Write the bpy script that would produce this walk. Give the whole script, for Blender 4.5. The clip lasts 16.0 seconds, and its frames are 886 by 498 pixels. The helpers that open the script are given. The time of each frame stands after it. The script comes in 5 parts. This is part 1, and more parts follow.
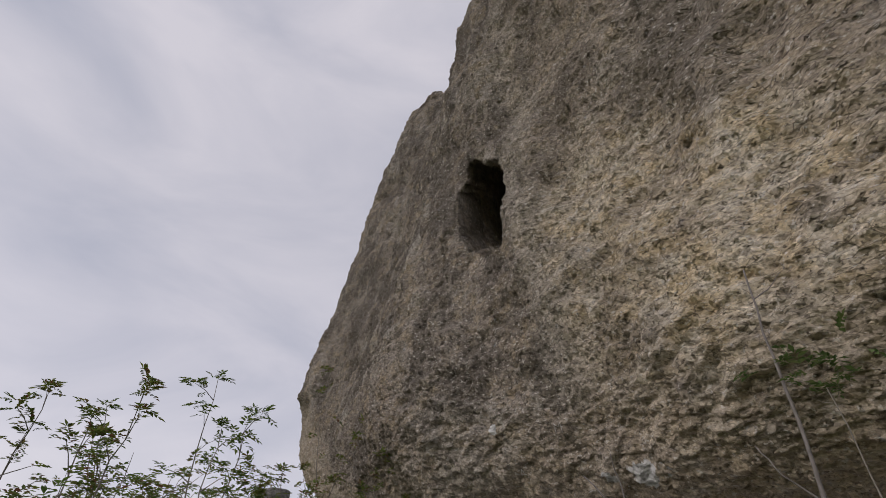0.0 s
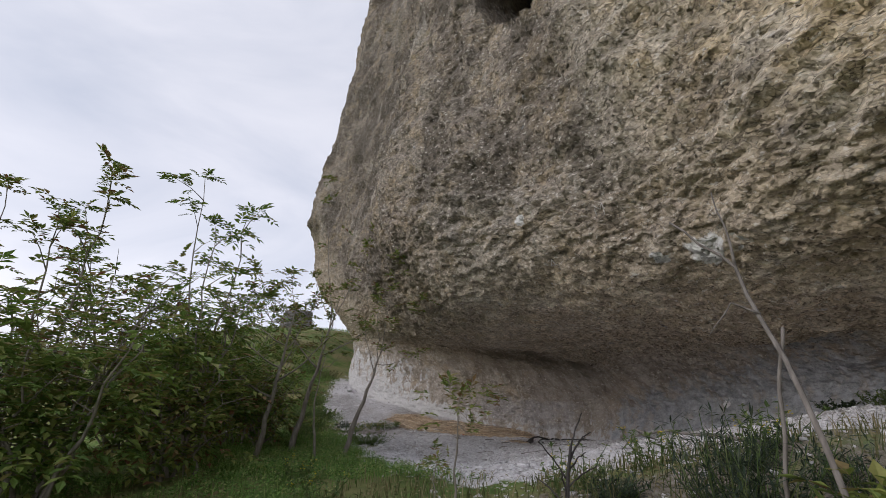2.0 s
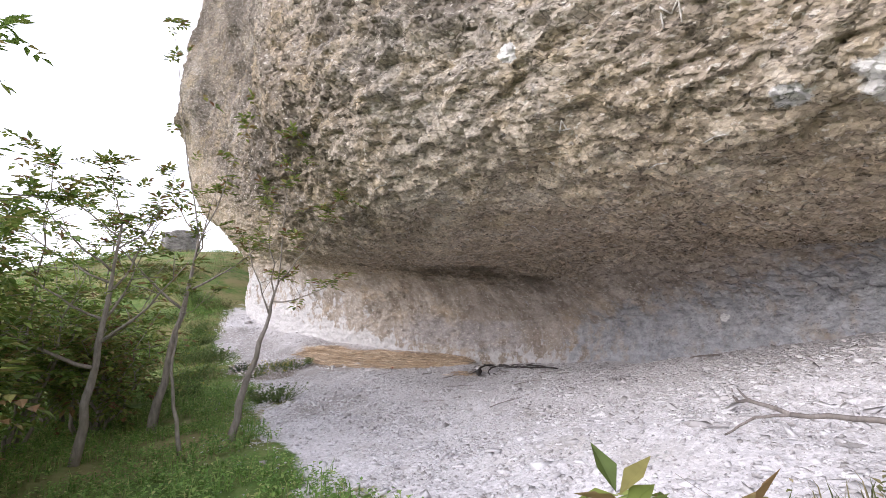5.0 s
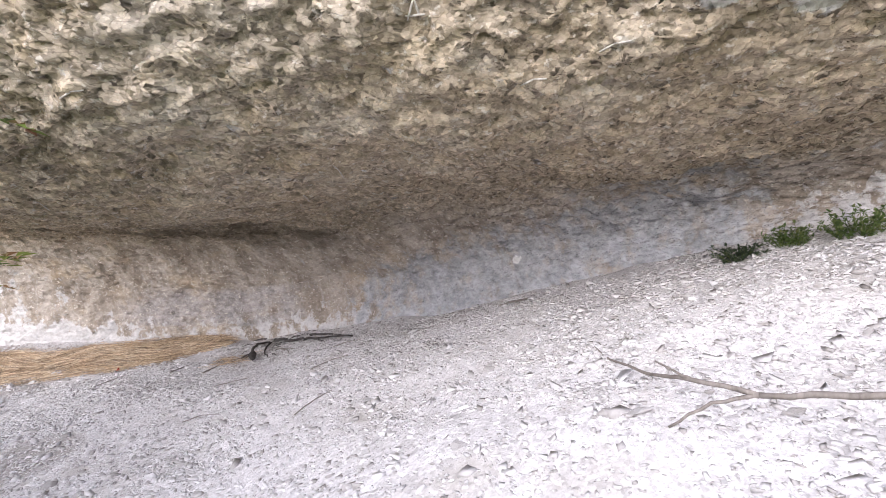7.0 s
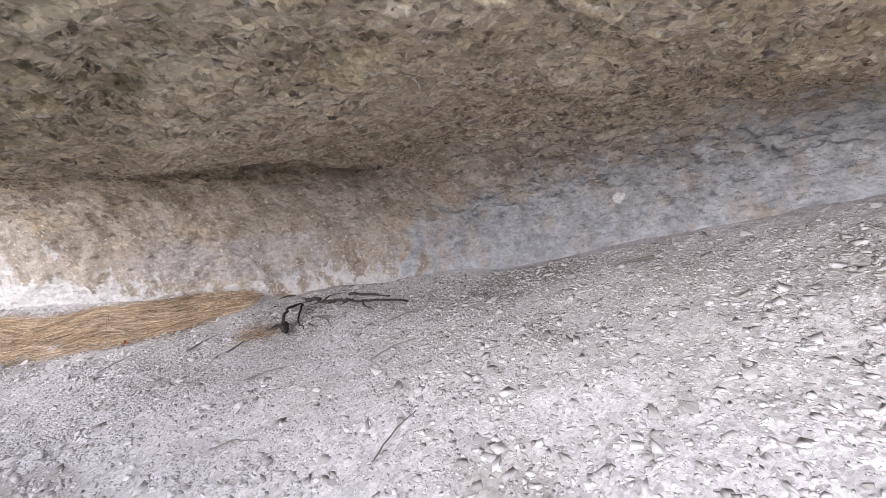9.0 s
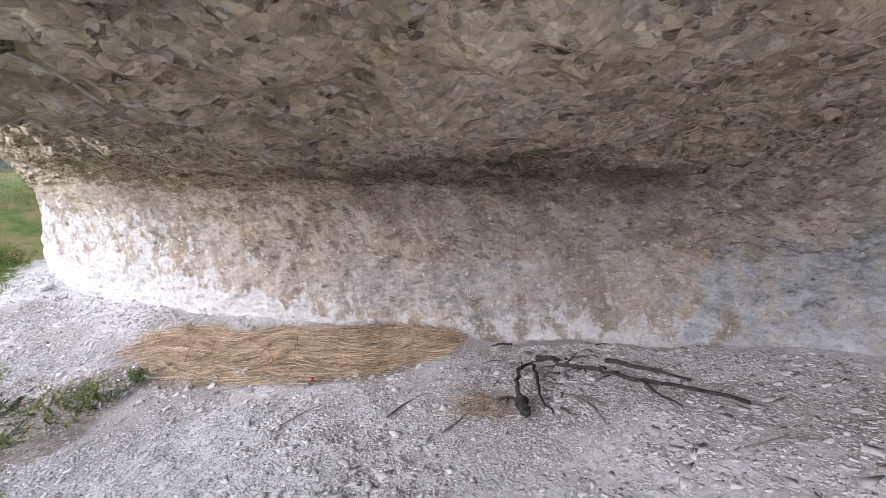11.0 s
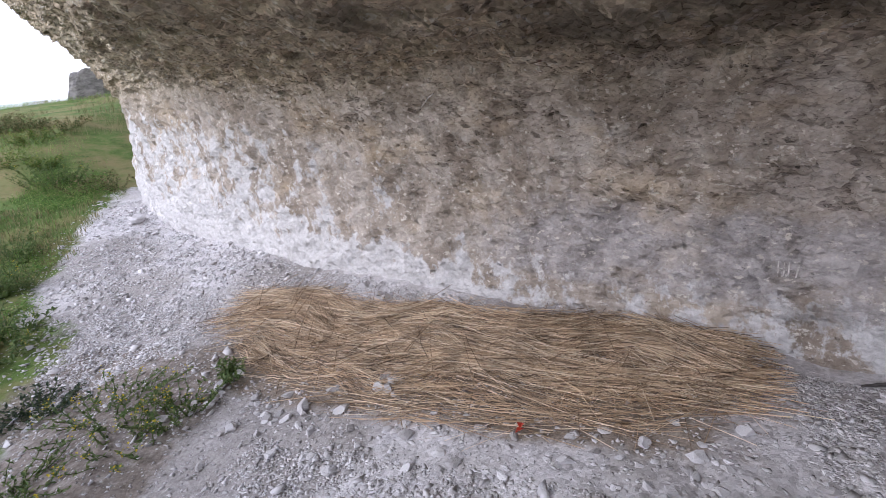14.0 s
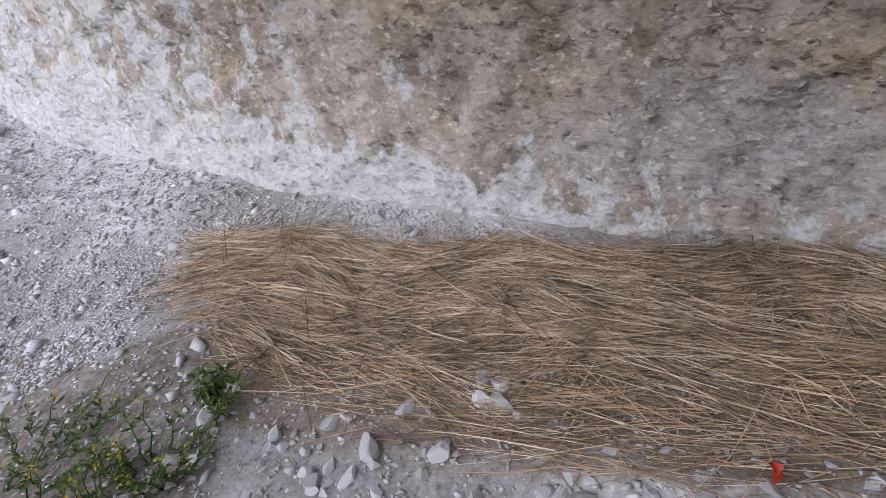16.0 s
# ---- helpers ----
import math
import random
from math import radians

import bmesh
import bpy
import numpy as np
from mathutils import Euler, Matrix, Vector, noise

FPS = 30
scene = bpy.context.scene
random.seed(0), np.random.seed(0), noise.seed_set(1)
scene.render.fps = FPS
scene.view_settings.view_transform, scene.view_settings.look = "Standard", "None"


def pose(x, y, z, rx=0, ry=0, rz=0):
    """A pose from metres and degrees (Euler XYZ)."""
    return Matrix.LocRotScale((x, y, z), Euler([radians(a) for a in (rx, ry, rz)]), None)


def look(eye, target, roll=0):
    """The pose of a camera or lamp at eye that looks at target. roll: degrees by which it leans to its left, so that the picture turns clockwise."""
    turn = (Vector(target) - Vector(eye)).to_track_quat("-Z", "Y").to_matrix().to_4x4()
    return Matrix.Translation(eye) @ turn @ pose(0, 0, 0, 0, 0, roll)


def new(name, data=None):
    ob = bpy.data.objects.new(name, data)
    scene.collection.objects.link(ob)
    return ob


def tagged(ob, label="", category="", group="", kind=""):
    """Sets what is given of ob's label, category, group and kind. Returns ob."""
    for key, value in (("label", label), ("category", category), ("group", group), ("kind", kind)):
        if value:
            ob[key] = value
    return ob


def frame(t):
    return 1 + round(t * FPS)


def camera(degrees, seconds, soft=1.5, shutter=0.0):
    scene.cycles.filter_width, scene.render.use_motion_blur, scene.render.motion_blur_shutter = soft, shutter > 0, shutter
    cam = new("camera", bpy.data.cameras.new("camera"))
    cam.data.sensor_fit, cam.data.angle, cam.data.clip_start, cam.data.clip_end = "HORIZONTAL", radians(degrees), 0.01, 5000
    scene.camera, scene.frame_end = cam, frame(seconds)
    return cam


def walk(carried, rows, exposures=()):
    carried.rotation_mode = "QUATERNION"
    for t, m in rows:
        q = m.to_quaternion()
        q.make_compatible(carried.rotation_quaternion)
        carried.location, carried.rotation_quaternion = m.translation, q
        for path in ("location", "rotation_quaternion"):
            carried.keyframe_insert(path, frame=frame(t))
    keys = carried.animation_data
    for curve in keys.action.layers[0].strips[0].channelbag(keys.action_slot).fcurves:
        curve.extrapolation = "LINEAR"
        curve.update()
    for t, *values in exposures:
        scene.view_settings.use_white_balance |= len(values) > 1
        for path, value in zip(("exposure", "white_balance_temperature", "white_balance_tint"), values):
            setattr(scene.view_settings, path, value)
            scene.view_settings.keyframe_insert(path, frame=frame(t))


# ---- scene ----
cam = camera(86.3, 16.0, soft=0.85)
PATH = [
    (0, (0.229, -0.201, 1.785), (0.121, 1.404, 2.973), 4.5),
    (0.5, (0.244, -0.039, 1.749), (0.19, 1.701, 2.735), 1.5),
    (1, (0.285, 0.35, 1.676), (0.254, 2.145, 2.556), 0.3),
    (1.5, (0.282, 0.66, 1.705), (0.204, 2.577, 2.268), -4.4),
    (2, (0.04, 1.132, 1.613), (-0.067, 3.039, 2.205), 2.8),
    (2.5, (-0.047, 1.547, 1.757), (-0.197, 3.499, 2.168), 3.5),
    (3, (-0.098, 2.081, 1.745), (-0.168, 4.044, 2.123), -0.5),
    (3.2, (-0.139, 2.277, 1.829), (-0.2, 4.244, 2.185), -1.4),
    (5.3, (-0.387, 3.813, 1.977), (-0.019, 5.764, 2.221), 0.1),
    (5.5, (-0.449, 3.981, 2.034), (-0.051, 5.924, 2.292), 2.0),
    (6, (-0.524, 4.228, 2.098), (0.071, 6.123, 2.329), 1.6),
    (6.5, (-0.515, 4.596, 2.052), (0.241, 6.441, 2.21), -3.1),
    (7, (-0.354, 4.926, 2.127), (0.89, 6.491, 2.065), -6.7),
    (7.5, (-0.296, 5.419, 2.141), (1.234, 6.703, 2.044), -3.1),
    (8, (-0.255, 5.749, 2.241), (1.234, 7.064, 2.01), -6.8),
    (8.5, (-0.048, 6.131, 2.302), (1.366, 7.505, 1.966), -8.5),
    (9, (0.01, 6.471, 2.404), (1.17, 8.049, 2.0), -8.9),
    (9.5, (0.006, 6.977, 2.507), (1.011, 8.673, 2.171), -5.8),
    (9.7, (-0.008, 7.117, 2.511), (0.938, 8.852, 2.203), -6.6),
    (11.8, (0.008, 9.336, 2.263), (0.375, 11.291, 2.048), -9.3),
    (12, (-0.021, 9.468, 2.27), (0.287, 11.43, 2.034), -10.5),
    (12.5, (-0.191, 9.851, 2.292), (0.164, 11.816, 2.171), -10.1),
    (13, (-0.255, 10.317, 2.208), (0.138, 12.268, 2.005), -10.5),
    (13.5, (-0.335, 10.675, 2.205), (-0.088, 12.616, 1.793), -8.1),
    (14, (-0.506, 11.061, 2.23), (-0.266, 13.0, 1.801), -6.2),
    (14.5, (-0.592, 11.491, 2.185), (-0.309, 13.415, 1.719), -8.7),
    (15, (-0.704, 11.846, 2.195), (-0.396, 13.724, 1.579), -9.1),
    (15.5, (-0.922, 12.133, 2.179), (-0.448, 13.93, 1.44), -7.4),
    (16, (-1.105, 12.521, 2.154), (-0.65, 14.257, 1.272), -7.3),
]
walk(cam, [(t, look(e, g, r)) for t, e, g, r in PATH],
     exposures=[(0.0, -0.15, 6700, 14), (1.5, 0.1, 6500, 10), (3.0, 0.85, 6550, 12), (5.5, 1.75, 6500, 15), (7.0, 2.0, 6500, 14),
                (9.5, 1.97, 6450, 13), (12.0, 1.8, 6100, 14), (14.0, 1.45, 6000, 15), (16.0, 1.15, 6000, 13)])

# ---- world and light: a bright overcast sky ----
SUN_ELEV, SUN_AZ = radians(21), radians(-112)
world = bpy.data.worlds.new("overcast_sky")
scene.world = world
world.use_nodes = True
wt = world.node_tree
wt.nodes.clear()
w_out = wt.nodes.new("ShaderNodeOutputWorld")
w_bg = wt.nodes.new("ShaderNodeBackground")
w_sky = wt.nodes.new("ShaderNodeTexSky")
w_sky.sky_type = "NISHITA"
w_sky.sun_disc = False
w_sky.sun_elevation = SUN_ELEV
w_sky.sun_rotation = SUN_AZ
w_co = wt.nodes.new("ShaderNodeTexCoord")
w_map = wt.nodes.new("ShaderNodeMapping")
w_map.inputs["Scale"].default_value = (1.0, 1.6, 3.4)
w_map.inputs["Rotation"].default_value = (0.0, 0.25, 0.5)
w_noise = wt.nodes.new("ShaderNodeTexNoise")
w_noise.inputs["Scale"].default_value = 1.5
w_noise.inputs["Detail"].default_value = 6.0
w_noise.inputs["Roughness"].default_value = 0.5
w_noise.inputs["Distortion"].default_value = 0.6
w_ramp = wt.nodes.new("ShaderNodeValToRGB")
w_ramp.color_ramp.elements[0].position = 0.32
w_ramp.color_ramp.elements[0].color = (6.2, 6.6, 7.8, 1)
w_ramp.color_ramp.elements[1].position = 0.68
w_ramp.color_ramp.elements[1].color = (9.4, 9.4, 10.2, 1)
w_mix = wt.nodes.new("ShaderNodeMix")
w_mix.data_type = "RGBA"
w_mix.inputs[0].default_value = 0.85
wt.links.new(w_co.outputs["Generated"], w_map.inputs["Vector"])
wt.links.new(w_map.outputs["Vector"], w_noise.inputs["Vector"])
wt.links.new(w_noise.outputs["Fac"], w_ramp.inputs["Fac"])
wt.links.new(w_sky.outputs["Color"], w_mix.inputs[6])
# cloud brighter low down, thicker overhead
w_sep = wt.nodes.new("ShaderNodeSeparateXYZ")
w_low = wt.nodes.new("ShaderNodeValToRGB")
w_low.color_ramp.elements[0].position = 0.0
w_low.color_ramp.elements[0].color = (1.12, 1.10, 1.10, 1)
w_low.color_ramp.elements[1].position = 0.55
w_low.color_ramp.elements[1].color = (0.92, 0.92, 0.93, 1)
w_mul = wt.nodes.new("ShaderNodeMix")
w_mul.data_type, w_mul.blend_type = "RGBA", "MULTIPLY"
w_mul.inputs[0].default_value = 1.0
wt.links.new(w_co.outputs["Generated"], w_sep.inputs[0])
wt.links.new(w_sep.outputs["Z"], w_low.inputs["Fac"])
wt.links.new(w_ramp.outputs["Color"], w_mul.inputs[6])
wt.links.new(w_low.outputs["Color"], w_mul.inputs[7])
wt.links.new(w_mul.outputs[2], w_mix.inputs[7])
wt.links.new(w_mix.outputs[2], w_bg.inputs["Color"])
wt.links.new(w_bg.outputs["Background"], w_out.inputs["Surface"])
w_bg.inputs["Strength"].default_value = 0.09

sun = new("sun", bpy.data.lights.new("sun", "SUN"))
sun.data.energy = 1.0
sun.data.angle = radians(70)
sun.data.color = (1.0, 0.95, 0.9)
sun.matrix_world = look((0, 0, 0), (-math.sin(SUN_AZ) * math.cos(SUN_ELEV), -math.cos(SUN_AZ) * math.cos(SUN_ELEV), -math.sin(SUN_ELEV)))


# ---- vectorised noise ----
def hash3(ix, iy, iz, seed):
    h = (ix.astype(np.int64) * 374761393 + iy.astype(np.int64) * 668265263 + iz.astype(np.int64) * 2147483647 + seed * 974711) & 0xFFFFFFFF
    h = ((h ^ (h >> 13)) * 1274126177) & 0xFFFFFFFF
    h = ((h ^ (h >> 16)) * 2246822519) & 0xFFFFFFFF
    return ((h ^ (h >> 15)) & 0xFFFFFF) / float(0xFFFFFF)


def vnoise(p, seed=0):
    """Smooth value noise at the rows of p, -1 to 1."""
    i = np.floor(p)
    f = p - i
    f = f * f * f * (f * (f * 6 - 15) + 10)
    ix, iy, iz = i[:, 0], i[:, 1], i[:, 2]
    total = 0
    for dx in (0, 1):
        for dy in (0, 1):
            for dz in (0, 1):
                w = (f[:, 0] if dx else 1 - f[:, 0]) * (f[:, 1] if dy else 1 - f[:, 1]) * (f[:, 2] if dz else 1 - f[:, 2])
                total = total + w * hash3(ix + dx, iy + dy, iz + dz, seed)
    return total * 2 - 1


def fbm(p, octaves=4, seed=0, gain=0.5):
    total, amp = 0, 1.0
    for o in range(octaves):
        total = total + amp * vnoise(p * 2.03 ** o + 17.3 * o, seed + o)
        amp *= gain
    return total


def cells(p, seed=0):
    """Worley cells: distance to the nearest and second seed, the cell's random value, and the slope of its facet at p."""
    i = np.floor(p)
    d1 = np.full(len(p), 9.0)
    d2 = np.full(len(p), 9.0)
    val, tilt = np.zeros(len(p)), np.zeros(len(p))
    for dx in (-1, 0, 1):
        for dy in (-1, 0, 1):
            for dz in (-1, 0, 1):
                c = i + (dx, dy, dz)
                q = np.stack([hash3(c[:, 0], c[:, 1], c[:, 2], seed + k) for k in range(3)], 1)
                o = p - c - q
                d = np.sqrt((o * o).sum(1))
                v = hash3(c[:, 0], c[:, 1], c[:, 2], seed + 7)
                near = d < d1
                d2 = np.where(near, d1, np.minimum(d2, d))
                val = np.where(near, v, val)
                tilt = np.where(near, o[:, 0] * (q[:, 1] - 0.5) + o[:, 1] * (q[:, 2] - 0.5) - o[:, 2] * (0.4 + q[:, 0]), tilt)
                d1 = np.where(near, d, d1)
    return d1, d2, val, tilt


def smooth(a, b, x):
    t = np.clip((x - a) / (b - a), 0, 1)
    return t * t * (3 - 2 * t)


def flat3(x, y, k=1.0):
    x, y = np.broadcast_arrays(np.asarray(x, float), np.asarray(y, float))
    return np.stack([x.ravel() * k, y.ravel() * k, np.zeros(x.size)], 1), x.shape


# ---- the lie of the land ----
def scree_edge(y):
    """The x at which grass gives way to white scree."""
    return np.interp(y, [-4, 2, 4.2, 4.9, 5.4, 6.0, 7.4, 8.9, 10.5, 12, 14.4, 15.2, 16.5, 17.2, 19, 21, 24], [9, 6.0, 3.2, 1.9, 0.7, 0.0, -0.8, -1.45, -1.8, -2.15, -3.1, -3.5, -4.2, -4.35, -4.65, -5.2, -6])


def ground_z(x, y, fine=True):
    x, y = np.broadcast_arrays(np.asarray(x, float), np.asarray(y, float))
    base = np.interp(y, [-40, -4, 0, 3, 6, 8, 9.7, 13.3, 15, 17, 19, 24, 32, 45, 80, 200], [-2, 0.1, 0.33, 0.70, 0.88, 0.78, 0.72, 0.72, 0.93, 1.35, 1.85, 2.8, 3.7, 4.0, 2, -8])
    talus = 0.225 * np.clip((13.2 - y) / 7.0, 0, 1.15) * np.clip(x - 0.3, 0, 4.2)
    bank = 0.13 * np.clip(y - 16, 0, 14) * smooth(3.2, 8, -x)
    left = np.clip(-1.5 - x, 0, 400)
    drop = -0.05 * np.clip(-x, 0, 3) - smooth(2, 30, left) * 9 * (1 - smooth(14, 24, y)) - smooth(9, 60, left) * 14
    p, sh = flat3(x, y)
    far = np.hypot(x, y)
    roll = fbm(p * 0.02, 3, 51).reshape(sh) * 5 * smooth(40, 200, far)
    hills = smooth(150, 700, far) * (34 + 30 * fbm(p * 0.0035, 4, 61).reshape(sh))
    hump = 0.17 * np.exp(-((y - 4.35) / 0.75) ** 2) * smooth(-0.5, 0.5, x) * (1 - smooth(2.2, 3.5, x))
    z = base + talus + bank + hump + drop + roll + hills
    if fine:
        near = 1 - smooth(20, 45, far)
        z = z + near * (0.05 * fbm(p * 0.9, 3, 71).reshape(sh) + 0.012 * fbm(p * 6, 3, 72).reshape(sh))
    return z


def gz(x, y):
    return float(ground_z(np.array([x]), np.array([y]))[0])


# ---- material helpers ----
class Mat:
    """A procedural material, built node by node."""

    def __init__(self, name, rough=0.9, spec=0.2):
        self.m = bpy.data.materials.new(name)
        self.m.use_nodes = True
        self.t = self.m.node_tree
        self.b = self.t.nodes["Principled BSDF"]
        self.b.inputs["Roughness"].default_value = rough
        self.b.inputs["Specular IOR Level"].default_value = spec
        self.pos = self.t.nodes.new("ShaderNodeTexCoord").outputs["Object"]

    def link(self, a, b):
        self.t.links.new(a, b)

    def mapped(self, scale, rot=(0, 0, 0), src=None):
        n = self.t.nodes.new("ShaderNodeMapping")
        n.inputs["Scale"].default_value = scale if isinstance(scale, tuple) else (scale,) * 3
        n.inputs["Rotation"].default_value = rot
        self.link(src or self.pos, n.inputs["Vector"])
        return n.outputs["Vector"]

    def noise(self, scale, detail=4, rough=0.55, dist=0.0, vec=None):
        n = self.t.nodes.new("ShaderNodeTexNoise")
        n.inputs["Detail"].default_value = detail
        n.inputs["Roughness"].default_value = rough
        n.inputs["Distortion"].default_value = dist
        if isinstance(scale, tuple):
            n.inputs["Scale"].default_value = 1.0
            self.link(self.mapped(scale), n.inputs["Vector"])
        else:
            n.inputs["Scale"].default_value = scale
            self.link(vec or self.pos, n.inputs["Vector"])
        return n.outputs["Fac"]

    def voronoi(self, scale, feature="F1", out="Distance", vec=None, rnd=1.0):
        n = self.t.nodes.new("ShaderNodeTexVoronoi")
        n.feature = feature
        n.inputs["Randomness"].default_value = rnd
        if isinstance(scale, tuple):
            n.inputs["Scale"].default_value = 1.0
            self.link(self.mapped(scale), n.inputs["Vector"])
        else:
            n.inputs["Scale"].default_value = scale
            self.link(vec or self.pos, n.inputs["Vector"])
        return n.outputs[out]

    def facets(self, scale, src=None):
        """Broken chips: each cell a plane with a tilt of its own. Height and random colour."""
        n = self.t.nodes.new("ShaderNodeTexVoronoi")
        n.inputs["Scale"].default_value = 1.0
        v = self.mapped(scale, src=src)
        self.link(v, n.inputs["Vector"])
        away = self.t.nodes.new("ShaderNodeVectorMath")
        away.operation = "SUBTRACT"
        self.link(v, away.inputs[0])
        self.link(n.outputs["Position"], away.inputs[1])
        lean = self.t.nodes.new("ShaderNodeVectorMath")
        lean.operation = "SUBTRACT"
        self.link(n.outputs["Color"], lean.inputs[0])
        lean.inputs[1].default_value = (0.5, 0.5, 0.5)
        dot = self.t.nodes.new("ShaderNodeVectorMath")
        dot.operation = "DOT_PRODUCT"
        self.link(away.outputs[0], dot.inputs[0])
        self.link(lean.outputs[0], dot.inputs[1])
        return dot.outputs["Value"], n.outputs["Color"]

    def ramp(self, fac, stops):
        n = self.t.nodes.new("ShaderNodeValToRGB")
        els = n.color_ramp.elements
        while len(els) < len(stops):
            els.new(0.5)
        for e, (p, c) in zip(els, stops):
            e.position = p
            e.color = (*c, 1) if isinstance(c, tuple) else (c, c, c, 1)
        self.link(fac, n.inputs["Fac"])
        return n.outputs["Color"]

    def mix(self, fac, a, b, mode="MIX"):
        n = self.t.nodes.new("ShaderNodeMix")
        n.data_type = "RGBA"
        n.blend_type = mode
        n.clamp_factor = True
        for sock, v in ((n.inputs[0], fac), (n.inputs[6], a), (n.inputs[7], b)):
            if isinstance(v, (int, float)):
                sock.default_value = v
            elif isinstance(v, tuple):
                sock.default_value = (*v, 1)
            else:
                self.link(v, sock)
        return n.outputs[2]

    def math(self, op, a, b=0.0, clamp=False):
        n = self.t.nodes.new("ShaderNodeMath")
        n.operation = op
        n.use_clamp = clamp
        for sock, v in ((n.inputs[0], a), (n.inputs[1], b)):
            if isinstance(v, (int, float)):
                sock.default_value = v
            else:
                self.link(v, sock)
        return n.outputs[0]

    def attr(self, name):
        n = self.t.nodes.new("ShaderNodeAttribute")
        n.attribute_name = name
        return n.outputs["Fac"]

    def random(self):
        return self.t.nodes.new("ShaderNodeObjectInfo").outputs["Random"]

    def island(self):
        return self.t.nodes.new("ShaderNodeNewGeometry").outputs["Random Per Island"]

    def colour(self, c):
        if isinstance(c, tuple):
            self.b.inputs["Base Color"].default_value = (*c, 1)
        else:
            self.link(c, self.b.inputs["Base Color"])
        return self

    def bump(self, height, strength=0.5, dist=0.02, under=None):
        n = self.t.nodes.new("ShaderNodeBump")
        if isinstance(strength, (int, float)):
            n.inputs["Strength"].default_value = strength
        else:
            self.link(strength, n.inputs["Strength"])
        n.inputs["Distance"].default_value = dist
        self.link(height, n.inputs["Height"])
        if under:
            self.link(under, n.inputs["Normal"])
        self.link(n.outputs["Normal"], self.b.inputs["Normal"])
        return n.outputs["Normal"]


# rock: ochre limestone, cool grey where water ran, chalk white low on the sheltered wall
rock = Mat("limestone", 0.95, 0.1)
shel = rock.attr("sheltered")
warp_n = rock.t.nodes.new("ShaderNodeTexNoise")
warp_n.inputs["Scale"].default_value = 5.0
warp_n.inputs["Detail"].default_value = 2.0
warp_n.inputs["Roughness"].default_value = 0.65
rock.link(rock.pos, warp_n.inputs["Vector"])
warp = rock.t.nodes.new("ShaderNodeMix")
warp.data_type = "VECTOR"
warp.inputs[0].default_value = 0.035
rock.link(rock.pos, warp.inputs[4])
rock.link(warp_n.outputs["Color"], warp.inputs[5])
bent = warp.outputs[1]
n_big = rock.noise(0.45, 5, 0.6, 0.4)
n_mid = rock.noise((2.2, 2.2, 3.2), 8, 0.68)
n_fine = rock.noise((20.0, 20.0, 28.0), 9, 0.78)
n_patch = rock.noise((6.0, 6.0, 8.0), 8, 0.75)
c_face = rock.ramp(n_big, [(0.30, (0.25, 0.215, 0.18)), (0.44, (0.335, 0.285, 0.235)), (0.55, (0.39, 0.34, 0.285)), (0.68, (0.48, 0.435, 0.38))])
c_face = rock.mix(rock.ramp(n_mid, [(0.48, 0.0), (0.62, 0.6)]), c_face, (0.47, 0.37, 0.24))
c_face = rock.mix(rock.ramp(rock.noise((1.5, 1.5, 0.7), 7, 0.7), [(0.56, 0.0), (0.66, 0.55)]), c_face, (0.56, 0.52, 0.47))
c_dark = rock.ramp(rock.noise((0.8, 0.8, 0.45), 7, 0.68), [(0.45, 0.0), (0.56, 0.85)])
c_face = rock.mix(rock.math("MULTIPLY", c_dark, rock.attr("exposed")), c_face, (0.17, 0.148, 0.125))
c_face = rock.mix(rock.math("MULTIPLY", rock.attr("fresh"), rock.ramp(rock.noise((1.2, 1.2, 2.2), 7, 0.68), [(0.34, 0.15), (0.56, 0.9)])), c_face, rock.ramp(n_mid, [(0.4, (0.63, 0.50, 0.32)), (0.6, (0.72, 0.64, 0.52))]))
c_face = rock.mix(rock.math("MULTIPLY", rock.attr("vein"), rock.ramp(n_patch, [(0.35, 0.15), (0.6, 0.65)])), c_face, (0.63, 0.56, 0.46))
under = rock.math("MULTIPLY", rock.math("SUBTRACT", 1.0, rock.attr("exposed")), 0.65)
c_face = rock.mix(under, c_face, rock.ramp(rock.noise((2.6, 2.6, 4.0), 8, 0.7), [(0.36, (0.43, 0.345, 0.245)), (0.52, (0.61, 0.51, 0.385)), (0.66, (0.73, 0.65, 0.535))]))
c_wall = rock.ramp(rock.noise((3.2, 3.2, 1.5), 7, 0.62), [(0.36, (0.29, 0.242, 0.20)), (0.5, (0.41, 0.355, 0.305)), (0.62, (0.53, 0.475, 0.425))])
c_wall = rock.mix(rock.ramp(rock.noise((9.0, 9.0, 4.5), 6, 0.65), [(0.54, 0.0), (0.6, 0.5)]), c_wall, (0.52, 0.48, 0.44))
c_wall = rock.mix(rock.ramp(rock.noise((0.9, 0.9, 1.4), 5, 0.6), [(0.56, 0.0), (0.7, 0.45)]), c_wall, (0.58, 0.44, 0.27))
c_wall = rock.mix(rock.ramp(rock.math("ADD", rock.attr("damp"), rock.math("SUBTRACT", rock.noise((2.4, 2.4, 3.2), 7, 0.68), 0.5)), [(0.42, 0.0), (0.62, 0.8)]), c_wall, rock.ramp(n_patch, [(0.36, (0.31, 0.285, 0.285)), (0.62, (0.53, 0.505, 0.505))]))
c_rock = rock.mix(shel, c_face, c_wall)
chalk_n = rock.noise((5.0, 5.0, 3.6), 9, 0.66)
chalk_off = rock.math("MULTIPLY", rock.math("SUBTRACT", chalk_n, 0.5), 2.4)
white = rock.ramp(n_fine, [(0.3, (0.47, 0.457, 0.457)), (0.6, (0.70, 0.687, 0.69))])
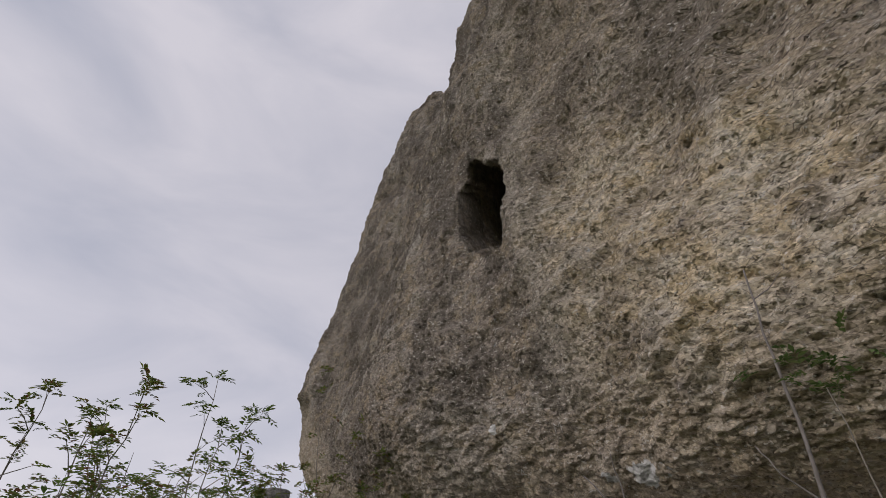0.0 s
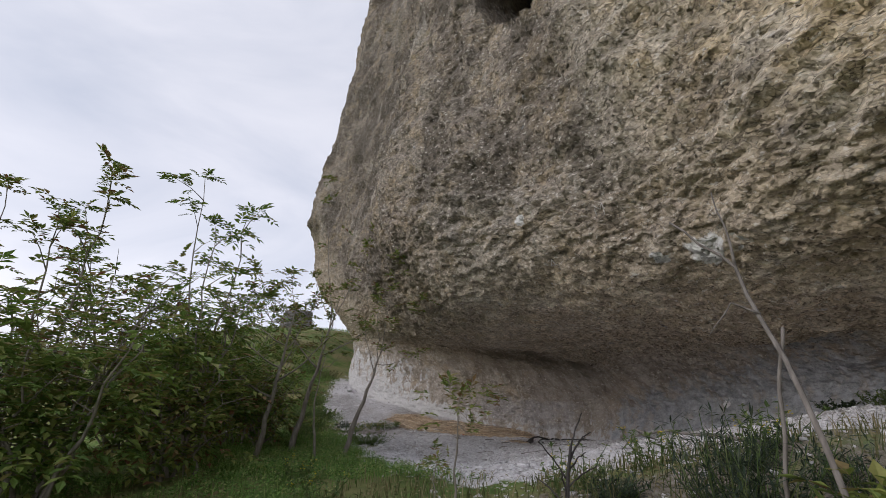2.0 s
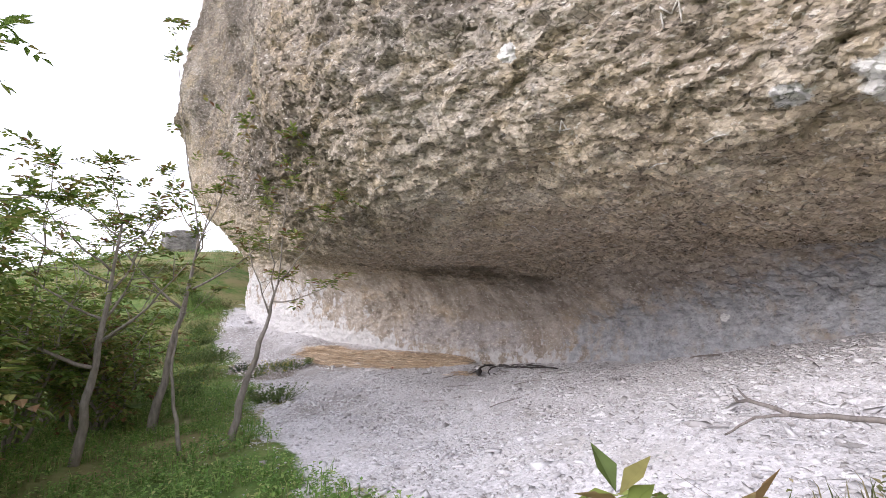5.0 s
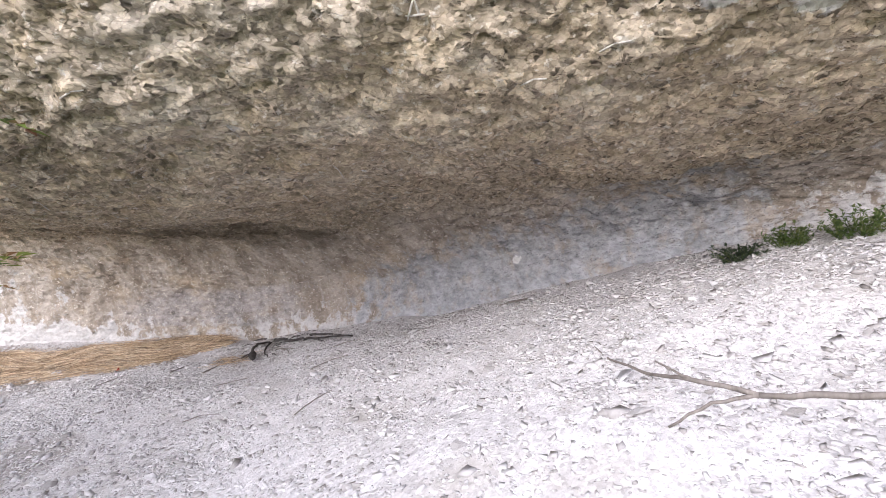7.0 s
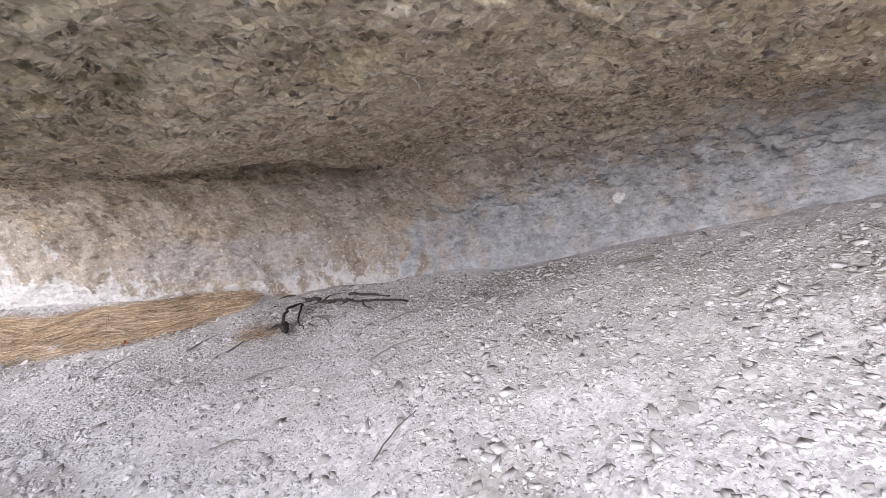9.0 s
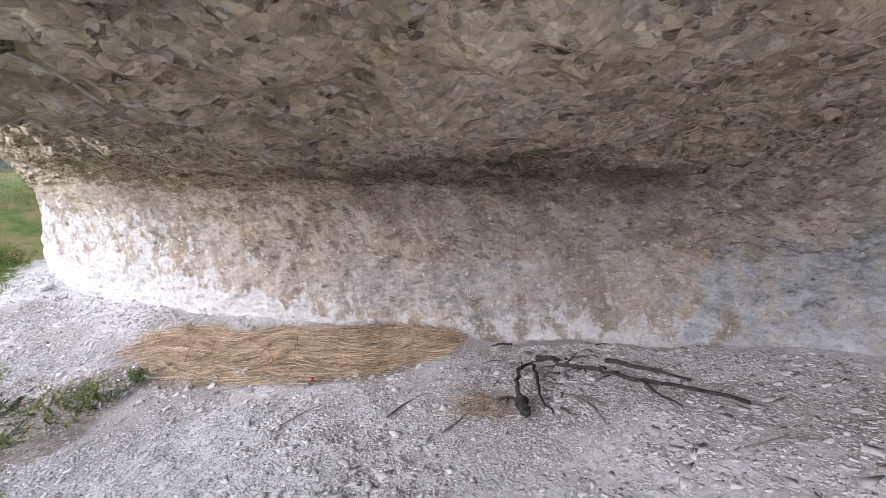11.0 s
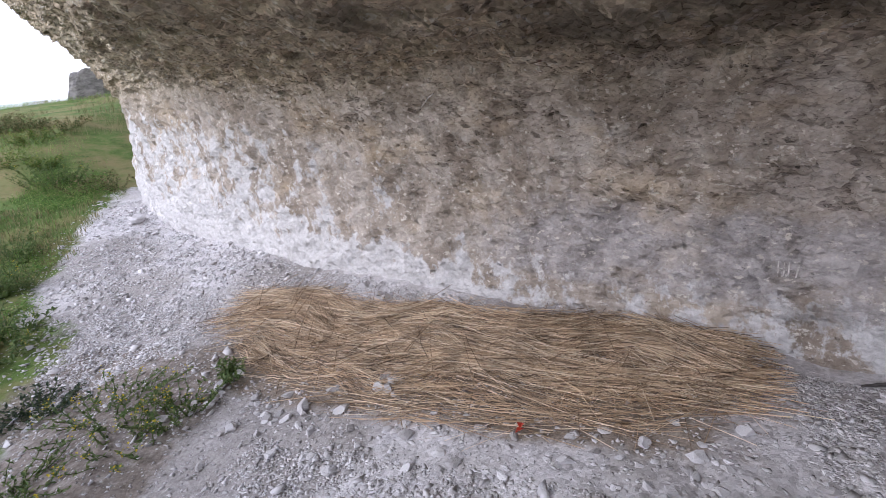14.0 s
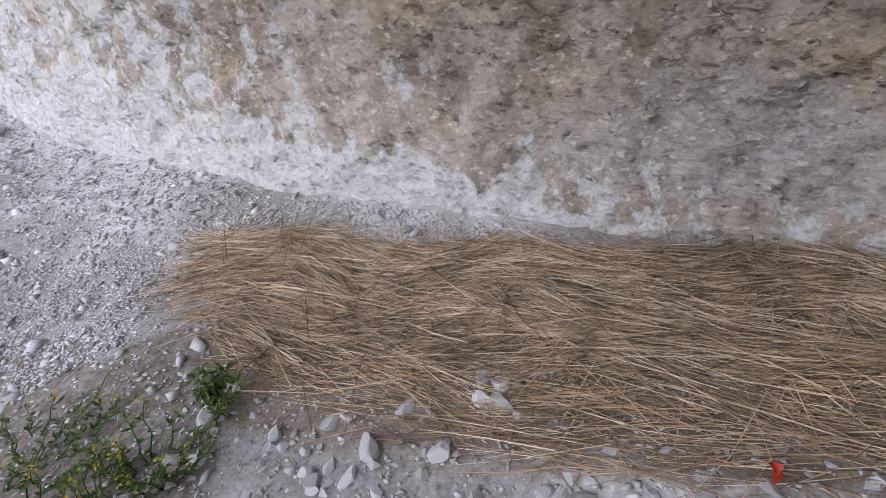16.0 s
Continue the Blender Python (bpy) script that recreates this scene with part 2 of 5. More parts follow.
# flakes and crumbs, with crevice shade painted in as dark cavity spots
h_flake, flake_v = rock.facets((15.0, 15.0, 22.0), bent)
h_chip, flake_s = rock.facets((38.0, 38.0, 58.0), bent)
bare = rock.math("SUBTRACT", 1.0, rock.math("MULTIPLY", shel, 0.72))
c_rock = rock.mix(rock.math("MULTIPLY", bare, 0.55), c_rock, rock.ramp(flake_v, [(0.18, 0.62), (0.36, 0.94), (0.62, 1.04), (0.8, 1.32)]), "MULTIPLY")
c_rock = rock.mix(rock.math("MULTIPLY", bare, 0.5), c_rock, rock.ramp(flake_s, [(0.15, 0.55), (0.4, 0.95), (0.6, 1.04), (0.85, 1.5)]), "MULTIPLY")
c_rock = rock.mix(rock.math("SUBTRACT", 0.42, rock.math("MULTIPLY", shel, 0.26)), c_rock, rock.ramp(n_fine, [(0.32, 0.5), (0.5, 1.03), (0.68, 1.5)]), "MULTIPLY")
c_rock = rock.mix(0.35, c_rock, rock.ramp(n_patch, [(0.34, 0.65), (0.5, 1.03), (0.66, 1.25)]), "MULTIPLY")
cavity_shade = rock.ramp(rock.noise((17.0, 17.0, 30.0), 5, 0.6), [(0.34, 0.9), (0.395, 0.0)])
c_rock = rock.mix(rock.math("MULTIPLY", cavity_shade, rock.math("ADD", 0.3, rock.math("MULTIPLY", rock.attr("exposed"), 0.6))), c_rock, (0.11, 0.09, 0.075))
crumb = rock.ramp(rock.noise((15.0, 15.0, 24.0), 6, 0.65), [(0.585, 0.0), (0.63, 0.85)])
c_rock = rock.mix(crumb, c_rock, (0.70, 0.655, 0.59))
c_rock = rock.mix(rock.ramp(rock.math("ADD", rock.attr("chalk"), chalk_off), [(0.41, 0.0), (0.56, 0.95)]), c_rock, white)
c_rock = rock.mix(rock.ramp(rock.math("ADD", rock.attr("blue"), chalk_off), [(0.3, 0.0), (0.75, 0.8)]), c_rock, rock.ramp(n_patch, [(0.38, (0.26, 0.275, 0.305)), (0.6, (0.53, 0.55, 0.59))]))
# undercut shadow painted into the colour as thin, broken crack lines
crack_shade = rock.ramp(rock.voronoi(1.0, "DISTANCE_TO_EDGE", vec=rock.mapped((6.0, 6.0, 15.0), src=bent)), [(0.0, 1.0), (0.05, 0.0)])
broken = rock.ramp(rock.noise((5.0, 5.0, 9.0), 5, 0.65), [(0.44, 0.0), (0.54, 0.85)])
c_rock = rock.mix(rock.math("MULTIPLY", rock.mix(1.0, crack_shade, broken, "MULTIPLY"), rock.math("MULTIPLY", bare, rock.math("ADD", 0.3, rock.math("MULTIPLY", rock.attr("exposed"), 0.55)))), c_rock, (0.09, 0.075, 0.06))
c_rock = rock.mix(rock.ramp(rock.math("ADD", rock.attr("pale"), rock.math("MULTIPLY", chalk_off, 0.5)), [(0.30, 0.0), (0.38, 0.95)]), c_rock, (0.80, 0.79, 0.78))
c_rock = rock.mix(rock.ramp(rock.math("ADD", rock.attr("rust"), rock.math("MULTIPLY", chalk_off, 0.4)), [(0.5, 0.0), (0.56, 0.9)]), c_rock, (0.10, 0.035, 0.025))
# soot stains, together with shade of the deep hollow painted dark
c_rock = rock.mix(rock.ramp(rock.math("ADD", rock.attr("soot_shade"), rock.math("MULTIPLY", chalk_off, 0.5)), [(0.3, 0.0), (0.7, 0.75)]), c_rock, (0.11, 0.09, 0.07))
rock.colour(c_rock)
h_slab, _ = rock.facets((6.5, 6.5, 13.0), bent)
proud = rock.math("SUBTRACT", 0.85, rock.math("MULTIPLY", shel, 0.28))
slabs = rock.math("ADD", 0.25, rock.math("MULTIPLY", rock.attr("exposed"), 0.6))
nb = rock.bump(rock.noise((9, 9, 16), 5, 0.6), 0.5, 0.04)
nb = rock.bump(h_slab, slabs, 0.11, nb)
nb = rock.bump(h_flake, proud, 0.08, nb)
nb = rock.bump(h_chip, proud, 0.026, nb)
rock.bump(rock.noise((55, 55, 80), 5, 0.65), 0.4, 0.01, nb)

# ground: chalk rubble with dust, brown soil and turf where grass grows
soil = Mat("chalk_ground", 0.95, 0.1)
g_n = soil.noise(1.3, 6, 0.6)
h_plate, g_plate = soil.facets((52.0, 52.0, 52.0))
h_plate2, g_plate2 = soil.facets((22.0, 22.0, 22.0))
c_chip = soil.ramp(soil.noise(38.0, 8, 0.75), [(0.32, (0.54, 0.52, 0.53)), (0.5, (0.67, 0.65, 0.665)), (0.68, (0.79, 0.77, 0.785))])
c_chip = soil.mix(0.8, c_chip, soil.ramp(g_plate, [(0.0, 0.78), (0.5, 1.0), (1.0, 1.12)]), "MULTIPLY")
c_chip = soil.mix(0.5, c_chip, soil.ramp(g_plate2, [(0.0, 0.85), (1.0, 1.1)]), "MULTIPLY")
c_chip = soil.mix(soil.ramp(g_n, [(0.5, 0.0), (0.72, 0.55)]), c_chip, (0.43, 0.40, 0.365))
c_turf = soil.ramp(soil.noise(3.0, 6, 0.7), [(0.3, (0.06, 0.10, 0.03)), (0.5, (0.115, 0.18, 0.05)), (0.7, (0.20, 0.215, 0.09))])
c_far = soil.ramp(soil.noise(0.02, 6, 0.6), [(0.35, (0.05, 0.075, 0.035)), (0.6, (0.12, 0.14, 0.075))])
c_turf = soil.mix(soil.ramp(soil.noise(0.7, 6, 0.65), [(0.44, 0.0), (0.6, 0.8)]), c_turf, (0.27, 0.225, 0.115))
c_turf = soil.mix(soil.attr("far"), c_turf, c_far)
g_m = soil.ramp(soil.math("ADD", soil.attr("scree"), soil.math("MULTIPLY", soil.math("SUBTRACT", soil.noise(4.0, 6, 0.7), 0.5), 0.9)), [(0.4, 0.0), (0.6, 1.0)])
# greyer chips where dust lies and where shadow is painted in
c_chip = soil.mix(soil.ramp(soil.math("ADD", soil.attr("dust"), soil.math("MULTIPLY", soil.math("SUBTRACT", soil.noise(5.0, 6, 0.7), 0.5), 1.0)), [(0.3, 0.0), (0.7, 0.85)]), c_chip, soil.ramp(soil.noise(60.0, 5, 0.7), [(0.35, (0.27, 0.245, 0.23)), (0.65, (0.47, 0.445, 0.43))]))
litter_n = soil.math("MULTIPLY", soil.math("SUBTRACT", soil.noise(7.0, 6, 0.7), 0.5), 1.1)
c_chip = soil.mix(soil.ramp(soil.math("ADD", soil.attr("litter"), litter_n), [(0.35, 0.0), (0.65, 0.9)]), c_chip, soil.ramp(soil.noise(70.0, 5, 0.75), [(0.35, (0.19, 0.15, 0.115)), (0.65, (0.42, 0.355, 0.29))]))
c_earth = soil.ramp(soil.noise(22.0, 8, 0.75), [(0.34, (0.13, 0.105, 0.085)), (0.52, (0.25, 0.215, 0.185)), (0.66, (0.40, 0.37, 0.34))])
c_all = soil.mix(g_m, c_turf, c_chip)
c_all = soil.mix(soil.ramp(soil.math("ADD", soil.attr("earth"), soil.math("MULTIPLY", soil.math("SUBTRACT", soil.noise(3.5, 7, 0.7), 0.5), 1.2)), [(0.4, 0.0), (0.6, 0.9)]), c_all, c_earth)
soil.colour(c_all)
nb = soil.bump(h_plate2, 0.8, 0.014)
nb = soil.bump(h_plate, 0.8, 0.008, nb)
soil.bump(soil.noise(90.0, 5, 0.7), 0.5, 0.006, nb)


# ---- meshes from grids ----
def grid_object(name, P, material, attrs=()):
    """P: rows x columns x 3."""
    r, c, _ = P.shape
    me = bpy.data.meshes.new(name)
    idx = np.arange(r * c).reshape(r, c)
    quads = np.stack([idx[:-1, :-1], idx[1:, :-1], idx[1:, 1:], idx[:-1, 1:]], -1).reshape(-1, 4)
    me.vertices.add(r * c)
    me.vertices.foreach_set("co", P.reshape(-1).astype(np.float32))
    me.loops.add(quads.size)
    me.loops.foreach_set("vertex_index", quads.reshape(-1).astype(np.int32))
    me.polygons.add(len(quads))
    me.polygons.foreach_set("loop_start", np.arange(0, quads.size, 4, dtype=np.int32))
    me.update(calc_edges=True)
    for key, values in attrs:
        a = me.attributes.new(key, "FLOAT", "POINT")
        a.data.foreach_set("value", np.asarray(values).reshape(-1).astype(np.float32))
    me.materials.append(material)
    me.validate()
    me.polygons.foreach_set("use_smooth", np.ones(len(me.polygons), dtype=bool))
    return new(name, me)


# ---- the ground, one sheet to the horizon ----
def spread(lo, hi, step, reach, grow=1.16):
    mid = list(np.arange(lo, hi, step))
    s, v, out = step, hi, []
    while v < reach:
        out.append(v)
        s *= grow
        v += s
    s, v, back = step, lo, []
    while v > -reach:
        s *= grow
        v -= s
        back.append(v)
    return np.array(back[::-1] + mid + out)


gx = spread(-5.5, 5.5, 0.07, 2500)
gy = spread(0.0, 20.0, 0.07, 2500)
GX, GY = np.meshgrid(gx, gy, indexing="ij")
GZ = ground_z(GX, GY)
p_g, sh_g = flat3(GX, GY)
scree_mask = smooth(-0.45, 0.45, GX - scree_edge(GY) + 0.35 * fbm(p_g * 1.4, 3, 81).reshape(sh_g)) * (1 - smooth(17, 24, GY)) * (1 - smooth(9, 12, GX)) * smooth(-2, 2, GY)
far_mask = smooth(25, 80, np.hypot(GX, GY))
_, _, chip, _ = cells(np.stack([GX.ravel() * 9, GY.ravel() * 9, np.zeros(GX.size)], 1), 5)
GZ = GZ + 0.006 * (chip.reshape(sh_g) - 0.5) * scree_mask
# spots of grey dust; those on the left also paint in ground shadow
dust_shade_mask = np.zeros(sh_g)
for dx, dy, dr in ((1.7, 11.7, 1.3), (-2.3, 14.1, 1.3), (-1.2, 13.6, 0.9), (2.1, 12.5, 0.9), (0.2, 14.1, 1.3), (-2.5, 15.2, 1.3), (-1.7, 15.0, 1.0), (-3.2, 16.2, 0.9), (3.2, 9.6, 1.0), (-0.9, 10.2, 0.8), (-2.6, 14.6, 1.5), (-3.3, 15.6, 1.2), (-2.0, 13.2, 1.2), (-3.9, 17.2, 1.2), (-1.6, 15.8, 1.0)):
    dust_shade_mask = np.maximum(dust_shade_mask, 1 - smooth(0.3, 1.0, np.hypot(GX - dx, GY - dy) / dr))
bed_dir = np.array((-3.4, 2.05)) / math.hypot(3.4, 2.05)
bed_f = ((GX - 1.5) * bed_dir[0] + (GY - 13.5) * bed_dir[1]) / math.hypot(3.4, 2.05)
bed_off = -((GX - 1.5) * bed_dir[1] - (GY - 13.5) * bed_dir[0])
litter_mask = smooth(-0.06, 0.1, bed_f) * (1 - smooth(0.8, 1.02, bed_f)) * (1 - smooth(0.55, 1.0, np.abs(bed_off - 0.42) / 0.85)) * 0.8
earth_mask = np.zeros(sh_g)
for ex, ey, er in ((-2.35, 14.1, 0.85), (-2.9, 14.7, 0.8), (-2.4, 13.5, 0.7), (-2.0, 14.6, 0.5)):
    earth_mask = np.maximum(earth_mask, 0.8 * (1 - smooth(0.5, 1.1, np.hypot(GX - ex, GY - ey) / er)))
bank_mask = smooth(-0.5, 0.3, GX) * smooth(1.0, 2.2, GY) * (1 - smooth(4.2, 5.0, GY)) * (1 - smooth(4, 6, GX))
earth_mask = np.maximum(earth_mask, 0.62 * bank_mask)
ground = grid_object("ground", np.stack([GX, GY, GZ], -1), soil.m, [("scree", scree_mask), ("far", far_mask), ("dust", dust_shade_mask * 0.8), ("litter", litter_mask), ("earth", earth_mask)])
tagged(ground, "white chalk scree with turf and far green hills", "ground", kind="structure")


# ---- the cliff: a face above a sheltered hollow, swept along the hillside ----
# outer lip x, y; foot of the inner wall x, y; height of the inner edge; lean of the face; height of the top; rise of the underside
STATIONS = [
    (9.0, -6.0, 12.0, -4.0, 3.1, 0.00, 17.5, 1),
    (5.4, -0.4, 8.3, 1.2, 3.0, 0.00, 17.0, 1),
    (3.2, 2.8, 5.4, 3.9, 2.75, 0.00, 15.5, 1),
    (2.2, 4.35, 4.8, 5.5, 2.5, 0.01, 12.6, 1),
    (1.55, 5.4, 4.6, 7.1, 2.4, 0.01, 15.5, 1.05),
    (0.32, 6.8, 4.25, 8.35, 2.42, 0.03, 19.0, 1.2),
    (-0.9, 7.95, 3.8, 9.75, 2.4, 0.065, 20.0, 1.25),
    (-1.75, 9.75, 3.05, 11.65, 2.35, 0.085, 15.5, 1.1),
    (-2.2, 12.0, 1.85, 13.5, 2.5, 0.09, 18.5, 1.45),
    (-3.0, 14.4, -0.35, 15.35, 2.75, 0.10, 22.0, 1.75),
    (-4.2, 17.0, -2.55, 17.35, 3.2, 0.11, 25.0, 2.3),
    (-6.7, 20.3, -4.35, 19.9, 3.5, 0.145, 27.0, 5.4),
    (-7.0, 23.7, -3.4, 24.5, 4.4, 0.14, 27.0, 4.2),
    (-4.0, 33.0, -1.5, 33.0, 6.5, 0.12, 26.0, 1.5),
]


def catmull(table, t):
    """Rows of table blended smoothly at the positions t."""
    table = np.asarray(table, float)
    n = len(table)
    i = np.clip(np.floor(t).astype(int), 0, n - 2)
    f = (t - i)[:, None]
    g = lambda k: table[np.clip(i + k, 0, n - 1)]
    a, b, c, d = g(-1), g(0), g(1), g(2)
    return 0.5 * (2 * b + (c - a) * f + (2 * a - 5 * b + 4 * c - d) * f ** 2 + (3 * b - a - 3 * c + d) * f ** 3)


FINE = 0.028
st = np.array(STATIONS)
seg = np.linalg.norm(np.diff((st[:, :2] + st[:, 2:4]) / 2, axis=0), axis=1)
us = [0.0]
for k, s in enumerate(seg):
    step = FINE if 3 <= k <= 8 else 0.04 if k in (2, 9) else (0.1 if k in (1, 10) else 0.25)
    m = max(3, int(s / step))
    us += list(k + (np.arange(m) + 1) / m)
us = np.array(us)
S = catmull(st, us)
O, B, ZJ, LEAN, TOP, RISE = S[:, :2], S[:, 2:4], S[:, 4], S[:, 5], S[:, 6], S[:, 7]
ZG = ground_z(B[:, 0], B[:, 1], False)
wide = np.linalg.norm(O - B, axis=1)
inward = (B - O) / wide[:, None]
TOP = TOP + 0.9 * fbm(np.stack([us * 1.1, us * 0, us * 0], 1), 3, 91) + 0.5 * (np.floor(us * 1.7) % 2)


def profile():
    """Control points of the section: horizontal place, height, sharpness of shelter."""
    one = np.ones_like(ZJ)
    rows = []

    def put(f, z, extra=0.0):
        rows.append(np.concatenate([B + (O - B) * (f * one)[:, None] + inward * (extra * one)[:, None], (z * one)[:, None]], 1))

    gap = ZJ - ZG
    put(-0.02, ZG - 0.6)
    put(0.0, ZG + 0.02)
    put(-0.02, ZG + 0.5 * gap)
    end = smooth(9.6, 10.9, us)
    put(0.13 - 0.14 * end, ZJ - 0.04)
    put(0.30 - 0.20 * end, ZJ + (0.12 - 0.04 * end) * RISE)
    put(0.55 - 0.16 * end, ZJ + 0.22 * RISE)
    put(0.78, ZJ + 0.42 * RISE)
    put(0.93, ZJ + 0.85 * RISE)
    put(1.0, ZJ + 0.85 * RISE + 0.75)
    high = ZJ + 0.85 * RISE + 2.35
    put(1.0, high, LEAN * 0.7)
    rise = TOP - high
    put(1.0, high + rise * 0.33, LEAN * (1.4 + rise * 0.33))
    put(1.0, high + rise * 0.7, LEAN * (1.4 + rise * 0.7))
    put(1.0, TOP, 0.25 + LEAN * (1.4 + rise))
    put(1.0, TOP + 0.15, 1.2 + LEAN * (1.4 + rise))
    put(1.0, TOP + 0.4, 5.0 + LEAN * (1.4 + rise))
    put(1.0, TOP + 0.3, 14.0)
    return np.stack(rows, 1)


C = profile()
counts = [8, 30, 30, 26, 34, 34, 34, 30, 32, 44, 50, 44, 12, 10, 6]
vs = [0.0]
for k, m in enumerate(counts):
    vs += list(k + (np.arange(m) + 1) / m)
vs = np.array(vs)
R = np.stack([catmull(C[i], vs) for i in range(len(us))], 0)


def grid_normals(P):
    du = np.gradient(P, axis=0)
    dv = np.gradient(P, axis=1)
    n = np.cross(du, dv)
    return n / np.maximum(np.linalg.norm(n, axis=2, keepdims=True), 1e-9)


N = grid_normals(R)
V = np.broadcast_to(vs[None, :], R.shape[:2])
U = np.broadcast_to(us[:, None], R.shape[:2])
# the normal has to look out of the rock, towards the open air
if (N[:, 60:120, 2].mean()) > 0:
    N = -N
p = R.reshape(-1, 3)
sheltered = (1 - smooth(2.6, 3.6, V)).reshape(-1)
on_face = smooth(5.5, 8.0, V).reshape(-1)
rough = 0.75 + 0.25 * (1 - sheltered)
big = fbm(p * 0.55, 3, 11) * 0.22 * (0.25 + 0.75 * on_face)
mid = fbm(p * (1.7, 1.7, 2.6), 4, 21) * 0.05 * rough
w3 = np.stack([vnoise(p * 3, 1), vnoise(p * 3, 2), vnoise(p * 3, 3)], 1)
w6 = np.stack([vnoise(p * 7, 4), vnoise(p * 7, 5), vnoise(p * 7, 6)], 1)
flake = 0
for scale, amp, seed in (((1.5, 1.5, 3.2), 0.035, 31), ((3.4, 3.4, 8.0), 0.026, 41), ((7.0, 7.0, 15.0), 0.034, 45), ((12.0, 12.0, 22.0), 0.03, 49)):
    q = p * scale + 0.3 * w3 + 0.18 * w6
    d1, d2, cv, tilt = cells(q, seed)
    flake = flake + amp * ((cv - 0.5) + 0.55 * tilt) * (0.35 + 0.65 * smooth(0.0, 0.1, d2 - d1))
flake = flake * rough
# overlapping flakes that lie along the bedding
run = np.concatenate([[0], np.cumsum(np.linalg.norm(np.diff(R[:, 180], axis=0), axis=1))])
down = np.concatenate([np.zeros((len(us), 1)), np.cumsum(np.linalg.norm(np.diff(R, axis=1), axis=2), axis=1)], 1)
lay = np.stack([np.broadcast_to(run[:, None], V.shape).ravel(), np.full(V.size, 0.4), down.ravel()], 1)
for scale, amp, seed in (((1.3, 1.0, 2.8), 0.06, 131), ((2.9, 1.0, 6.5), 0.036, 141), ((6.0, 1.0, 13.0), 0.026, 151)):
    q = lay * scale + 0.45 * w3 * (1, 0, 0.7) + 0.3 * w6 * (1, 0, 0.7)
    d1, d2, cv, tilt = cells(q, seed)
    some = 0.25 + 0.75 * smooth(-0.3, 0.35, vnoise(p * 0.8, seed + 5))
    flake = flake + amp * some * (0.6 * (cv - 0.5) + 0.7 * tilt) * (1 - 0.8 * sheltered)
pits = -0.14 * smooth(0.66, 0.85, vnoise(p * (2.6, 2.6, 3.4), 47)) * smooth(8.4, 9.6, V).reshape(-1)
ribs = 0.16 * fbm(p * (0.9, 0.9, 0.22), 3, 15) * smooth(8.2, 9.5, V).reshape(-1)
disp = big + mid + flake + pits + ribs
fade = (smooth(0.6, 1.3, V)).reshape(-1) * 0.85 + 0.15
disp = disp * fade
# the square niche cut high in the face
NICHE = Vector((0.41, 6.72, 8.1))
along = Vector((-0.64, 0.77, 0.0))
rel = R - np.array(NICHE)
a_co = rel @ np.array(along)
z_co = rel[..., 2]
wob = 0.09 * vnoise(p * 3.1, 77).reshape(V.shape)
hole = 1 - smooth(0.92, 1.03, (np.abs((a_co + wob) / 0.80) ** 3 + np.abs((z_co - 0.8 * a_co + wob) / 1.25) ** 3))
hole = hole * (V > 7.5) * (V < 12)
P = R + N * (disp.reshape(V.shape) * (1 - hole))[..., None]
P[..., 0] += 0.45 * hole * 6.0
P[..., 1] += 0.89 * hole * 6.0
P[..., 2] += hole * 4.6

hz = (P[..., 2] - ZG[:, None])
chalk_a = (1 - smooth(0.0, 0.7, hz)) * 0.58 * (V < 3.5) + 0.56 * smooth(8.3, 10.2, U) * (1 - smooth(1.2, 1.9, hz)) * (V < 4.0)
damp_a = 0.62 * smooth(0.1, 0.3, hz) * (1 - smooth(0.75, 1.15, hz)) * (V < 3.2) * smooth(6.9, 7.7, U) * (1 - smooth(8.5, 9.1, U))
side_co = (P - np.array((1.75, 5.5, 0.0))) @ np.array((-0.70, 0.71, 0.0))
vein_a = np.exp(-((side_co - 0.11 * (P[..., 2] - 6.0) - 0.45 + 0.25 * vnoise(p * 0.6, 93).reshape(V.shape)) / 0.38) ** 2) * smooth(3.2, 4.2, P[..., 2]) * (V > 7)
fresh_a = (1 - smooth(-0.35, 0.55, side_co - 0.11 * (P[..., 2] - 6.0) + 0.5 * vnoise(p * 0.5, 94).reshape(V.shape))) * smooth(3.0, 4.4, P[..., 2] + 0.5 * vnoise(p * 0.9, 95).reshape(V.shape)) * (1 - 0.85 * smooth(6.8, 8.6, P[..., 2] - 0.7 * side_co + 0.9 * vnoise(p * 0.7, 96).reshape(V.shape))) * (V > 6.5)
blue_a = 0.8 * (1 - smooth(0.5, 1.25, hz)) * (V < 3.4) * smooth(3.0, 4.2, U) * (1 - smooth(6.4, 7.6, U))


def stain(places, reach=1.0):
    """How near each part of the rock is to stains at x, y, z of the given radius."""
    out = np.zeros(V.shape)
    for x, y, z, r in places:
        out = np.maximum(out, 1 - np.linalg.norm((P - np.array((x, y, z))) * (1, 1, 1.5), axis=2) / (r * reach))
    return np.clip(out, 0, 1) * 0.9


pale = stain([(1.93, 5.7, 3.02, 0.17), (2.2, 5.35, 3.0, 0.32), (2.45, 5.1, 3.05, 0.28), (0.7, 6.75, 3.75, 0.16), (0.55, 6.95, 3.7, 0.1), (-0.07, 8.8, 3.25, 0.06), (1.85, 5.9, 3.3, 0.1),
              (0.9, 6.8, 3.45, 0.1), (1.45, 7.3, 3.0, 0.16), (2.9, 10.4, 2.0, 0.12), (4.1, 9.1, 1.7, 0.16), (1.62, 8.39, 2.69, 0.12), (0.37, 11.0, 2.67, 0.09)])
rust = stain([(0.5, 13.82, 2.6, 0.17), (0.64, 13.72, 2.6, 0.12)])
